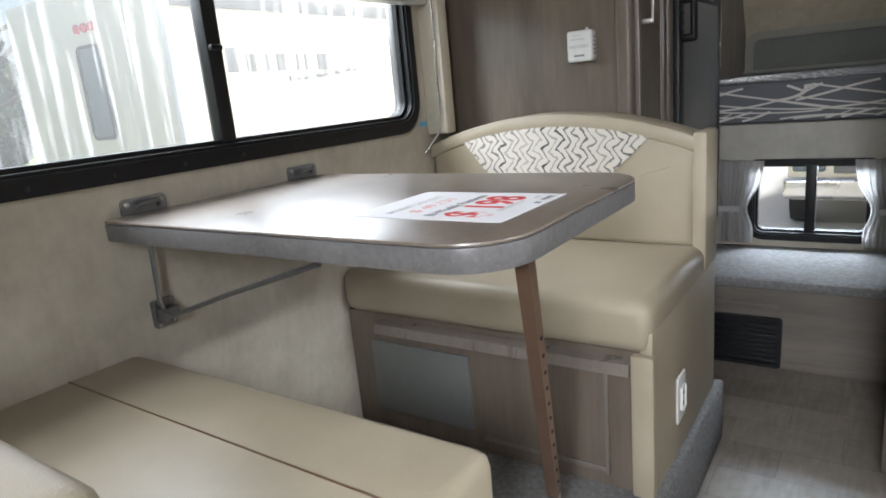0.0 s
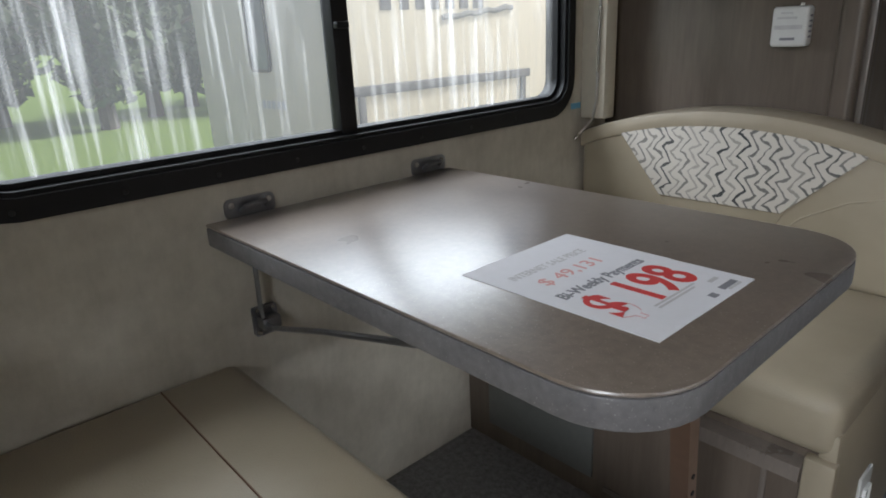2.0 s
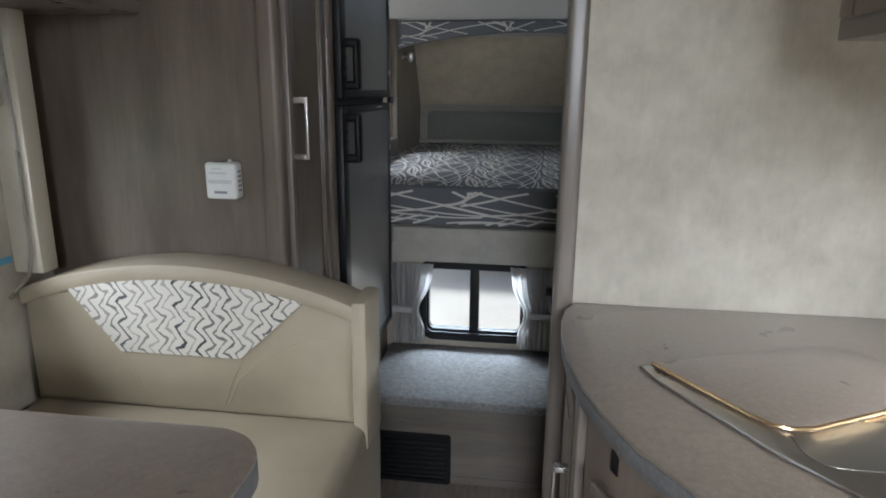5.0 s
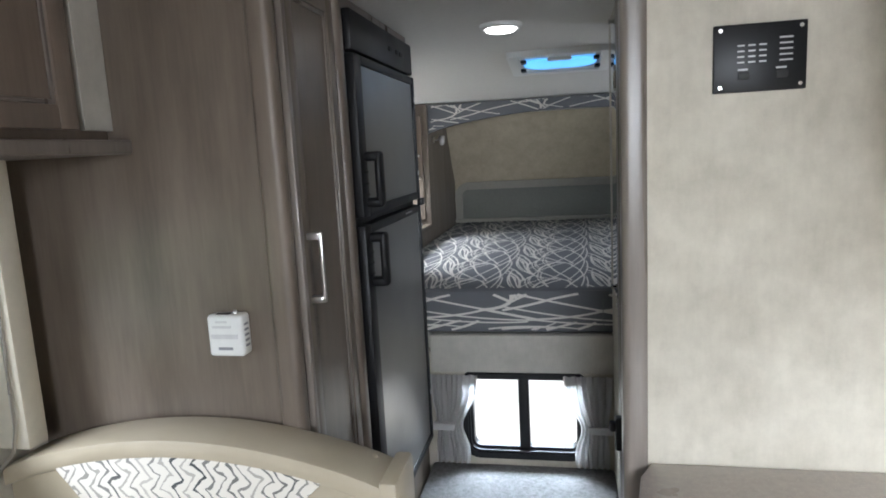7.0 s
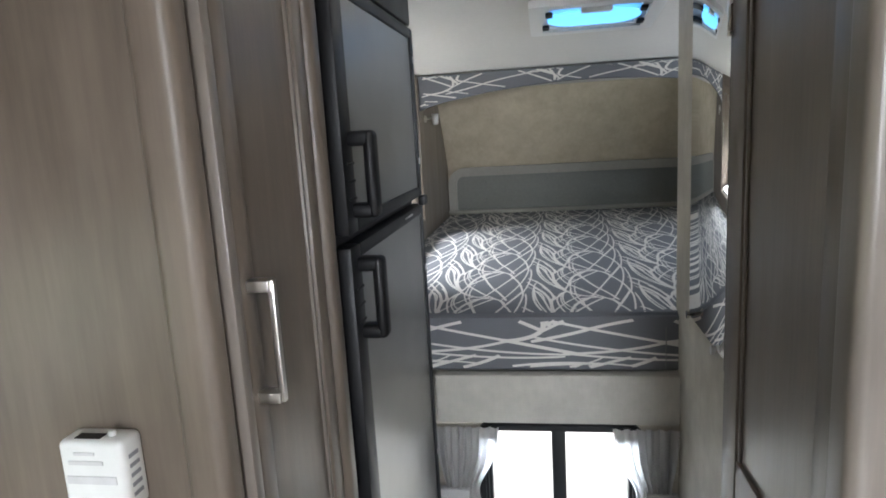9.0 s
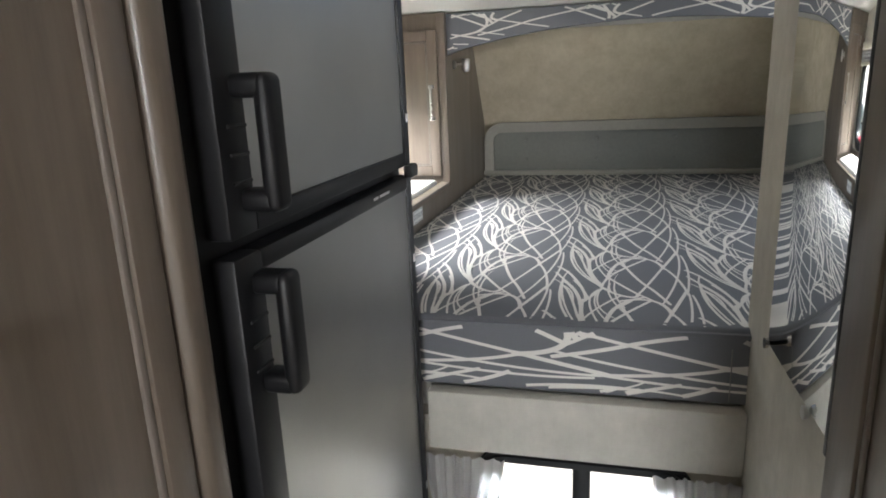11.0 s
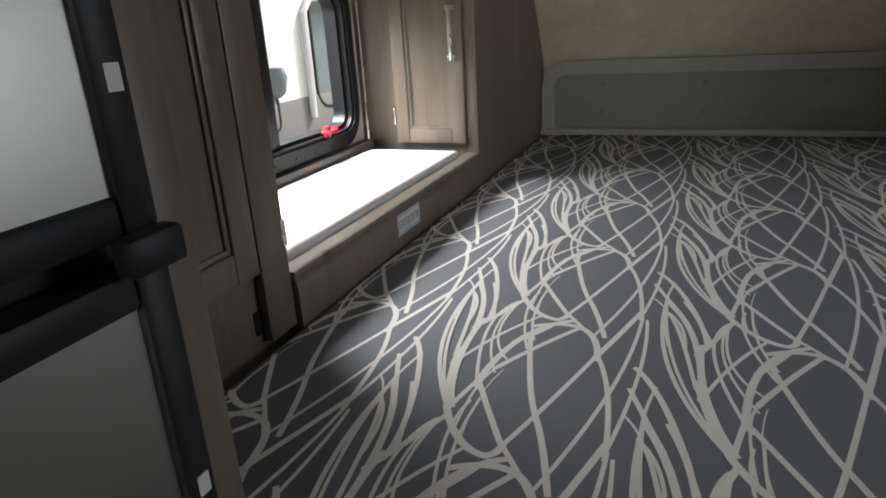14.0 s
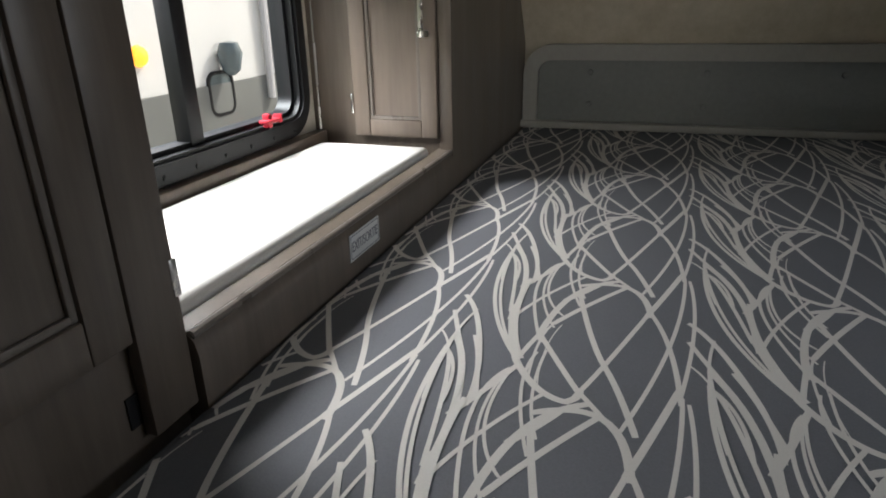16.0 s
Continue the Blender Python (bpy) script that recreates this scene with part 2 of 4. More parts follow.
BLUE = plain("blue_tape", (0.15, 0.42, 0.62), 0.4)
BRASS = plain("warm_metal_edge", (0.72, 0.52, 0.30), 0.25, 1.0, amount=0.06)
LIT = glowing("lit_diffuser", (1.0, 0.96, 0.9), 4.0)
# The vent dome is no lamp: its emission imitates daylight coming through it.
DOME = glowing("glowing_vent_dome", (0.12, 0.42, 0.85), 0.75)
AMBER = glowing("amber_lamp", (1.0, 0.35, 0.03), 1.6)
SHELL = plain("white_fibreglass", (0.68, 0.625, 0.50), 0.35, amount=0.04)
SHELL_BAND = plain("charcoal_band", (0.13, 0.13, 0.13), 0.5)
TINT = plain("tinted_glass", (0.12, 0.15, 0.16), 0.08, amount=0.2)
GRAVEL = carpet("pale_gravel", (0.30, 0.30, 0.29), (0.62, 0.62, 0.60))
GRASS = carpet("lawn", (0.10, 0.16, 0.035), (0.22, 0.31, 0.09))
BARK = plain("bark", (0.09, 0.07, 0.055), 0.9)
LEAF = plain("leaves", (0.07, 0.10, 0.05), 0.7, amount=0.5)


# ---- shapes ----
def box(bm, x0, x1, y0, y1, z0, z1, bevel=0.0, segments=2):
    """A box, its edges rounded."""
    made = bmesh.ops.create_cube(bm, size=1.0)["verts"]
    for v in made:
        v.co = Vector(((x0 + x1) / 2 + v.co.x * (x1 - x0), (y0 + y1) / 2 + v.co.y * (y1 - y0), (z0 + z1) / 2 + v.co.z * (z1 - z0)))
    if bevel:
        edges = list({e for v in made for e in v.link_edges})
        bmesh.ops.bevel(bm, geom=edges, offset=bevel, segments=segments, affect="EDGES", profile=0.5)
    return bm


def solid(x0, x1, y0, y1, z0, z1, bevel=0.0, segments=2):
    return box(bmesh.new(), x0, x1, y0, y1, z0, z1, bevel, segments)


def to3(axis, u, v, d):
    return {"x": (d, u, v), "y": (u, d, v), "z": (u, v, d)}[axis]


def prism(axis, outline, d0, d1, bevel=0.0, bm=None, segments=2):
    """An outline of (u, v) pairs drawn out along an axis."""
    bm = bm or bmesh.new()
    low = [bm.verts.new(to3(axis, u, v, d0)) for u, v in outline]
    high = [bm.verts.new(to3(axis, u, v, d1)) for u, v in outline]
    faces = [bm.faces.new(low), bm.faces.new(high)]
    k = len(outline)
    for i in range(k):
        faces.append(bm.faces.new((low[i], low[(i + 1) % k], high[(i + 1) % k], high[i])))
    bmesh.ops.recalc_face_normals(bm, faces=faces)
    if bevel:
        rim = [e for f in faces[:2] for e in f.edges]
        bmesh.ops.bevel(bm, geom=list(set(rim)), offset=bevel, segments=segments, affect="EDGES", profile=0.5)
    return bm


def rounded(u0, u1, v0, v1, r, steps=6):
    pts = []
    for cu, cv, a in ((u1 - r, v1 - r, 0), (u0 + r, v1 - r, 90), (u0 + r, v0 + r, 180), (u1 - r, v0 + r, 270)):
        for i in range(steps + 1):
            b = radians(a + 90 * i / steps)
            pts.append((cu + r * math.cos(b), cv + r * math.sin(b)))
    return pts


def ring(axis, rect, r, wide, d0, d1, bm=None):
    """A rounded rectangular frame, wide across, from depth d0 to d1."""
    bm = bm or bmesh.new()
    u0, u1, v0, v1 = rect
    outer = rounded(u0, u1, v0, v1, r)
    inner = rounded(u0 + wide, u1 - wide, v0 + wide, v1 - wide, max(r - wide, 0.004))
    loops = [[bm.verts.new(to3(axis, u, v, d)) for u, v in o] for o, d in ((outer, d0), (outer, d1), (inner, d1), (inner, d0))]
    k, faces = len(outer), []
    for a in range(4):
        p, q = loops[a], loops[(a + 1) % 4]
        for i in range(k):
            faces.append(bm.faces.new((p[i], p[(i + 1) % k], q[(i + 1) % k], q[i])))
    bmesh.ops.recalc_face_normals(bm, faces=faces)
    return bm


def tube(points, radius, bm=None, sides=10):
    """A round bar through points."""
    bm = bm or bmesh.new()
    pts = [Vector(p) for p in points]
    loops, side = [], None
    for i, p in enumerate(pts):
        way = (pts[min(i + 1, len(pts) - 1)] - pts[max(i - 1, 0)]).normalized()
        if side is None:
            side = way.orthogonal().normalized()
        side = (side - way * side.dot(way)).normalized()
        up = way.cross(side)
        loops.append([bm.verts.new(p + radius * (math.cos(a) * side + math.sin(a) * up)) for a in (2 * math.pi * j / sides for j in range(sides))])
    faces = [bm.faces.new(loops[0]), bm.faces.new(loops[-1])]
    for p, q in zip(loops, loops[1:]):
        for j in range(sides):
            faces.append(bm.faces.new((p[j], p[(j + 1) % sides], q[(j + 1) % sides], q[j])))
    bmesh.ops.recalc_face_normals(bm, faces=faces)
    return bm


def turned(profile, axis="z", centre=(0, 0, 0), sides=28, bm=None):
    """A round body from (radius, height) pairs."""
    bm = bm or bmesh.new()
    loops = []
    for r, h in profile:
        loop = []
        for j in range(sides):
            a = 2 * math.pi * j / sides
            u, v = r * math.cos(a), r * math.sin(a)
            loop.append(bm.verts.new(Vector(to3(axis, u, v, h)) + Vector(centre)))
        loops.append(loop)
    faces = [bm.faces.new(loops[0]), bm.faces.new(loops[-1])]
    for p, q in zip(loops, loops[1:]):
        for j in range(sides):
            faces.append(bm.faces.new((p[j], p[(j + 1) % sides], q[(j + 1) % sides], q[j])))
    bmesh.ops.recalc_face_normals(bm, faces=faces)
    return bm


def join(*many):
    """Several shapes as one mesh."""
    first = many[0]
    for other in many[1:]:
        mesh = bpy.data.meshes.new("joined")
        other.to_mesh(mesh)
        other.free()
        first.from_mesh(mesh)
        bpy.data.meshes.remove(mesh)
    return first


def part(name, bm, material, parent=None, label=""):
    mesh = bpy.data.meshes.new(name)
    bm.to_mesh(mesh)
    bm.free()
    mesh.materials.append(material)
    for p in mesh.polygons:
        p.use_smooth = True
    mesh.set_sharp_from_angle(angle=radians(35))
    ob = new(name, mesh)
    if parent is not None:
        ob.parent = parent
        ob.matrix_parent_inverse = Matrix.Translation(parent.location).inverted()
    if label:
        tagged(ob, label)
    return ob


def thing(name, label, category, at=(0, 0, 0), group="", kind=""):
    ob = new(name)
    ob.location = at
    ob.empty_display_size = 0.05
    return tagged(ob, label, category, group, kind)


def setting(name, bm, material, label, category="structure"):
    return tagged(part(name, bm, material), label, category, kind="structure")


def writing(name, text, size, m, material, parent, wide=None, heavy=0.0):
    """Letters as a thin mesh; wide: their length in metres."""
    curve = bpy.data.curves.new(name, "FONT")
    curve.body, curve.size, curve.extrude, curve.offset = text, size, 0.0003, heavy
    ob = bpy.data.objects.new(name, curve)
    mesh = bpy.data.meshes.new_from_object(ob)
    bpy.data.objects.remove(ob)
    xs = [v.co.x for v in mesh.vertices]
    stretch = wide / (max(xs) - min(xs)) if wide else 1
    mesh.transform(m @ Matrix.Diagonal((stretch, 1, 1, 1)) @ Matrix.Translation((-min(xs), 0, 0)))
    mesh.materials.append(material)
    ob = new(name, mesh)
    ob.parent = parent
    ob.matrix_parent_inverse = Matrix.Translation(parent.location).inverted()
    return ob


def wall_with_hole(axis, u0, u1, v0, v1, d0, d1, holes):
    """A wall slab between d0 and d1 with rectangular openings (u0, u1, v0, v1), side by side along u."""
    bm = bmesh.new()

    def slab(a0, a1, b0, b1):
        p, q = to3(axis, a0, b0, d0), to3(axis, a1, b1, d1)
        box(bm, *[w for i in range(3) for w in (min(p[i], q[i]), max(p[i], q[i]))])

    at = u0
    for h in holes:
        slab(at, h[0], v0, v1)
        slab(h[0], h[1], v0, h[2])
        slab(h[0], h[1], h[3], v1)
        at = h[1]
    slab(at, u1, v0, v1)
    return bm


FLOOR_Z, CEIL_Z, WIDE, REAR = -0.2, 1.77, 2.40, -1.20

# ---- structure ----
setting("floor", solid(0, WIDE, REAR, 2.75, FLOOR_Z - 0.06, FLOOR_Z), FLOOR, "brown-grey wood-print vinyl floor", "floor")
setting("dinette_platform", solid(0.0, 0.885, -0.28, 1.66, FLOOR_Z, 0.0, 0.012), CARPET, "low platform covered in grey carpet under the dinette", "platform")
setting("wall_left", wall_with_hole("x", REAR, 5.1, FLOOR_Z - 0.06, CEIL_Z + 0.1, -0.05, 0.0,
                                    [(0.03, 1.40, 0.835, 1.30), (3.24, 4.09, 1.00, 1.42)]), WALL, "beige mottled vinyl wallboard side wall", "wall")
setting("wall_right", wall_with_hole("x", REAR, 5.1, FLOOR_Z - 0.06, CEIL_Z + 0.1, WIDE, WIDE + 0.05, [(0.35, 1.15, 0.85, 1.25), (3.26, 4.06, 1.05, 1.45)]), WALL, "beige vinyl wallboard side wall by the kitchen", "wall")
setting("wall_rear", wall_with_hole("y", -0.05, WIDE + 0.05, FLOOR_Z - 0.06, CEIL_Z + 0.1, REAR - 0.05, REAR, [(1.24, 1.86, FLOOR_Z, 1.70)]), WALL, "beige rear wall with an open doorway", "wall")
setting("wall_front_low", wall_with_hole("y", 0.0, WIDE, FLOOR_Z - 0.06, 0.60, 2.735, 2.785, [(0.80, 1.22, 0.205, 0.505)]), WALL, "beige wall under the bed with a low window", "wall")
setting("bed_deck", solid(-0.05, WIDE + 0.05, 2.785, 5.1, 0.60, 0.672), BOARD, "plywood deck under the mattress over the cab", "platform")
setting("bed_front_board", solid(0.66, 1.343, 2.715, 2.76, 0.525, 0.672, 0.006), BOARD, "grey-beige board across the front of the bed", "trim")
slope = prism("x", [(5.03, 0.60), (5.09, 0.60), (5.09, 1.16), (4.72, 1.75), (4.66, 1.70), (5.03, 1.135)], -0.05, WIDE + 0.05)
setting("wall_nose", slope, NOSE, "beige sloping front wall above the headboard", "wall")
roof = prism("x", [(REAR, CEIL_Z), (2.95, CEIL_Z), (4.2, 1.645), (4.80, 1.585), (4.80, 1.66), (2.95, CEIL_Z + 0.08), (REAR, CEIL_Z + 0.08)], -0.05, WIDE + 0.05)
setting("ceiling", roof, CEIL, "off-white ceiling panel", "ceiling")

# carpeted step at the end of the aisle
step = thing("aisle_step", "carpeted step with a grey wood-grain front and a black vent", "step", (1.0, 2.4, FLOOR_Z), kind="structure")
part("carpet_top", solid(0.645, 1.343, 2.215, 2.735, 0.112, 0.150, 0.014), CARPET, step, "grey tufted carpet")
part("front_panel", solid(0.645, 1.343, 2.24, 2.27, FLOOR_Z, 0.112), WOOD_X, step)
part("panel_batten", solid(0.69, 0.96, 2.233, 2.24, 0.035, 0.052, 0.002), WOOD_X, step)
part("kick_strip", solid(1.0, 1.343, 2.234, 2.24, -0.19, -0.165, 0.002), WOOD_X, step)
vent = thing("floor_vent", "black plastic heater vent cover in the step front", "vent", (0.84, 2.23, -0.1))
part("vent_frame", ring("y", (0.70, 0.977, -0.195, 0.0), 0.012, 0.014, 2.222, 2.24), BLACK, vent)
part("backing", solid(0.712, 0.965, 2.2345, 2.2395, -0.185, -0.010), BLACK, vent)
for i in range(9):
    z = -0.176 + i * 0.0195
    part("slat", solid(0.714, 0.963, 2.226, 2.238, z, z + 0.011, 0.002), BLACK, vent)

# ---- windows ----
def sliding_window(name, axis, rect, side, label, pane_mat, divider, r=0.10, wide=0.05):
    """A black framed sliding window; side: the way into the room along the axis (1 or -1), face at 0 offset d."""
    u0, u1, v0, v1 = rect
    d = side[0]
    s = side[1]
    centre = to3(axis, (u0 + u1) / 2, v0, d)
    w = thing(name, label, "window", centre, kind="structure")
    part("window_frame", ring(axis, rect, r, wide, d - s * 0.05, d + s * 0.012), BLACK, w)
    part("inner_track", ring(axis, (u0 + wide - 0.012, u1 - wide + 0.012, v0 + wide - 0.012, v1 - wide + 0.012), r - wide + 0.012, 0.022, d - s * 0.045, d - s * 0.006), BLACK, w)
    part("outer_track", ring(axis, (u0 + wide - 0.02, u1 - wide + 0.02, v0 + wide - 0.02, v1 - wide + 0.02), r - wide + 0.02, 0.012, d + s * 0.011, d + s * 0.019), BLACK, w)
    a, b = to3(axis, divider - 0.02, v0 + 0.03, d - s * 0.04), to3(axis, divider + 0.02, v1 - 0.03, d - s * 0.002)
    part("mullion", solid(*[q for i in range(3) for q in (min(a[i], b[i]), max(a[i], b[i]))], 0.004), BLACK, w)
    for lo, hi, off in ((u0 + wide - 0.005, divider, 0.030), (divider, u1 - wide + 0.005, 0.022)):
        a, b = to3(axis, lo, v0 + wide - 0.005, d - s * off), to3(axis, hi, v1 - wide + 0.005, d - s * (off + 0.004))
        p = part("pane", solid(*[q for i in range(3) for q in (min(a[i], b[i]), max(a[i], b[i]))]), pane_mat, w)
        p.visible_shadow = False
    for k in range(9):
        u = u0 + 0.09 + k * (u1 - u0 - 0.18) / 8
        part("screw", turned([(0.001, 0), (0.005, 0.0), (0.004, 0.002), (0.001, 0.003)], axis, to3(axis, u, v0 + 0.016, d + s * 0.012) if s > 0 else to3(axis, u, v0 + 0.016, d - 0.015), 8), RUBBER, w)
    return w


w1 = sliding_window("window_1", "x", (0.0, 1.43, 0.806, 1.33), (0.0, 1), "wide black-framed sliding window with water-streaked glass", STREAKED, 0.695, 0.10, 0.045)
part("latch", solid(0.0, 0.014, 0.675, 0.705, 1.055, 1.068, 0.003), BLACK, w1)
w2 = sliding_window("window_2", "x", (3.21, 4.125, 0.975, 1.45), (0.0, 1), "black-framed sliding window beside the bed", PANE, 3.70)
part("escape_latch", join(solid(0.014, 0.040, 3.885, 3.94, 1.034, 1.042, 0.003), solid(0.014, 0.032, 3.90, 3.916, 1.022, 1.054, 0.004), solid(0.02, 0.042, 3.935, 3.942, 1.03, 1.05, 0.002)), RED, w2, "red plastic escape latch")
w3 = sliding_window("window_3", "y", (0.768, 1.252, 0.175, 0.535), (2.735, -1), "small black-framed low window under the bed", PANE, 1.01, 0.07, 0.035)

# ---- dinette ----
def bench_cushion(x0, x1, y0, y1, z0, z1):
    bm = solid(x0, x1, y0, y1, z0, z1, 0.032, 4)
    return bm


bench = thing("dinette_bench", "tan leatherette dinette bench with a wood storage base", "bench", (0.43, 1.3, 0.0), "dinette benches")
base = part("base", solid(0.002, 0.838, 1.0, 1.575, 0.0, 0.345), WOOD, bench, "grey-brown wood storage base")
part("side_panel", solid(0.838, 0.868, 0.99, 1.60, 0.0, 0.395, 0.008), TAN, bench, "tan leatherette end panel")
part("corner_post", solid(0.822, 0.872, 0.975, 1.0, 0.005, 0.345, 0.006), TAN_PIPE, bench)
part("rail", prism("x", [(0.962, 0.300), (0.975, 0.295), (1.0, 0.295), (1.0, 0.33), (0.968, 0.325)], 0.12, 0.822), WOOD_TRIM, bench)
part("dark_panel", solid(0.08, 0.40, 0.992, 1.0, 0.055, 0.265, 0.003), HEAD, bench, "smooth dark grey access panel")
part("stile", solid(0.755, 0.765, 0.993, 1.0, 0.03, 0.285, 0.002), WOOD_TRIM, bench)
part("stile", solid(0.43, 0.755, 0.994, 1.0, 0.035, 0.048, 0.002), WOOD_TRIM, bench)
seat = part("seat_cushion", bench_cushion(0.004, 0.866, 0.978, 1.50, 0.345, 0.462), TAN, bench)
arch = []
for i in range(25):
    u = i / 24
    arch.append((0.01 + 0.835 * u, 0.735 + 0.085 * math.sin(math.pi * min(1, max(0, (u * 0.98 + 0.01)))) ** 0.8))
back = prism("y", [(0.84, 0.455), (0.01, 0.455)] + arch, 1.47, 1.565, 0.022, segments=3)
part("backrest", back, TAN, bench)
cap = prism("y", [(u, v - 0.03) for u, v in arch[::-1]] + [(u, v + 0.012) for u, v in arch], 1.463, 1.585, 0.008)
part("top_cap", cap, TAN_PIPE, bench, "tan padded top rail with cover buttons")
part("end_rail", solid(0.835, 0.872, 1.462, 1.598, 0.395, 0.765, 0.01), TAN_PIPE, bench)
for x, y, z in ((0.64, 1.56, 0.798), (0.80, 1.56, 0.762)):
    part("button", turned([(0.011, 0.0), (0.011, 0.004), (0.007, 0.008), (0.001, 0.009)], "z", (x, y, z), 12), TAN_PIPE, bench)
top_edge = [(0.125 + 0.625 * i / 12, 0.773 + 0.048 * math.sin(math.pi * (0.03 + 0.94 * i / 12)) ** 0.9) for i in range(13)]
part("print_panel", prism("y", [(0.565, 0.608), (0.263, 0.608)] + top_edge, 1.464, 1.475, 0.003), PRINT, bench, "cream panel printed with grey zigzag lines")
for pts in ([(0.53, 0.49), (0.555, 0.55), (0.61, 0.605), (0.70, 0.655), (0.78, 0.675)], [(0.515, 0.48), (0.545, 0.56), (0.57, 0.605)], [(0.31, 0.50), (0.285, 0.56), (0.265, 0.605)]):
    part("seam", tube([(u, 1.4705, v) for u, v in pts], 0.0022, sides=6), TAN_PIPE, bench)

outlet = thing("wall_outlet", "white plastic outlet plate on the bench side", "outlet", (0.869, 1.21, 0.16))
part("plate", solid(0.868, 0.875, 1.165, 1.235, 0.095, 0.215, 0.004), WHITE, outlet)
part("socket", solid(0.875, 0.878, 1.182, 1.218, 0.125, 0.185, 0.006), WHITE, outlet)
for dz in (0.14, 0.17):
    part("slot", solid(0.878, 0.8787, 1.195, 1.205, dz - 0.006, dz + 0.006), GREY_INK, outlet)

near = thing("dinette_bench", "tan leatherette bench with a printed backrest, near the doorway", "bench", (0.43, 0.1, 0.0), "dinette benches")
part("base", solid(0.002, 0.815, -0.26, 0.355, 0.0, 0.345), WOOD, near)
part("side_panel", solid(0.815, 0.838, -0.26, 0.365, 0.0, 0.37, 0.008), TAN, near)
part("seat_cushion", solid(0.004, 0.84, -0.09, 0.378, 0.345, 0.464, 0.022, 3), TAN, near)
part("seam", tube([(0.02, 0.232, 0.4642), (0.40, 0.228, 0.4642), (0.83, 0.222, 0.4642)], 0.0018, sides=6), BRONZE, near)
part("backrest", solid(0.01, 0.84, -0.22, -0.085, 0.44, 0.70, 0.03, 3), TAN, near)
part("print_panel", solid(0.06, 0.55, -0.095, -0.081, 0.56, 0.68, 0.006), PRINT, near, "cream panel printed with grey zigzag lines")

table = thing("dinette_table", "brown laminate wall-hung dinette table on one leg", "table", (0.45, 0.65, 0.0))
tt = [(0.012, 0.364), (0.012, 0.952)]
for cx, cy, a in ((0.775, 0.852, 90), (0.775, 0.464, 0)):
    tt += [(cx + 0.10 * math.cos(radians(a - 90 * i / 8)), cy + 0.10 * math.sin(radians(a - 90 * i / 8))) for i in range(9)]
part("tabletop", prism("z", tt, 0.734, 0.740, 0.003), TOP, table)
part("edge_band", prism("z", tt, 0.699, 0.7335, 0.003), TOP_EDGE, table, "grey moulded table edge")
leg_top, leg_low = Vector((0.838, 0.495, 0.698)), Vector((0.722, 0.80, 0.0))
way = leg_low - leg_top
def leg_bar(a, b, w):
    return tube([leg_top + way * a, leg_top + way * b], w, sides=4)


part("leg", leg_bar(0.0, 0.80, 0.0155), BRONZE, table, "bronze painted steel leg with peg holes")
part("leg_foot", leg_bar(0.79, 1.0, 0.013), CHROME, table, "bare steel sliding foot")
for i in range(11):
    p = leg_top + way * (0.22 + i * 0.052)
    part("peg_hole", turned([(0.0035, -0.0125), (0.0035, 0.0125)], "x", p, 8), BLACK, table)
part("hinge_plate", solid(0.775, 0.835, 0.46, 0.53, 0.690, 0.699, 0.002), BRONZE, table)
for y in (0.405, 0.845):
    hook = thing("table_hook", "zinc wall bracket holding the table edge", "bracket", (0.0, y + 0.05, 0.75), "table brackets")
    part("plate", prism("x", rounded(y, y + 0.10, 0.735, 0.772, 0.012), 0.001, 0.005), DARK_STEEL, hook)
    part("loop", tube([(0.006, y + 0.03, 0.748), (0.018, y + 0.035, 0.758), (0.02, y + 0.05, 0.76), (0.018, y + 0.075, 0.76), (0.006, y + 0.08, 0.75)], 0.0045, sides=8), DARK_STEEL, hook)
    for dy in (0.013, 0.087):
        part("screw", turned([(0.006, 0), (0.005, 0.003), (0.001, 0.004)], "x", (0.005, y + dy, 0.76), 8), CHROME, hook)
strut = thing("table_strut", "folded steel rod brace under the table", "bracket", (0.0, 0.45, 0.53))
part("rod", tube([(0.03, 0.435, 0.694), (0.025, 0.435, 0.56), (0.03, 0.437, 0.53), (0.06, 0.437, 0.528), (0.30, 0.41, 0.61), (0.56, 0.38, 0.692)], 0.005, sides=8), DARK_STEEL, strut)
part("wall_plate", prism("x", rounded(0.425, 0.475, 0.495, 0.555, 0.006), 0.001, 0.01), DARK_STEEL, strut)
part("clamp", solid(0.01, 0.04, 0.43, 0.468, 0.515, 0.54, 0.004), DARK_STEEL, strut)
for dy, dz in ((0.434, 0.548), (0.466, 0.548), (0.434, 0.502), (0.466, 0.502)):
    part("screw", turned([(0.005, 0), (0.004, 0.003), (0.001, 0.004)], "x", (0.01, dy, dz), 8), CHROME, strut)

# price sheet: long side along x, read from the aisle side
sheet = thing("price_sheet", "white paper price sheet with red figures lying on the table", "paper", (0.67, 0.597, 0.741))
part("page", solid(0.531, 0.811, 0.487, 0.709, 0.7402, 0.7410), PAPER, sheet)
part("under_page", solid(0.528, 0.70, 0.52, 0.713, 0.7400, 0.7402), PAPER, sheet)


def flat_text(text, size, x, y, material, wide, heavy=0.0):
    """Letters that run along y, with their tops towards the wall."""
    m = Matrix.Translation((x, y, 0.7412)) @ pose(0, 0, 0, 0, 0, 90)
    writing("lettering", text, size, m, material, sheet, wide, heavy)


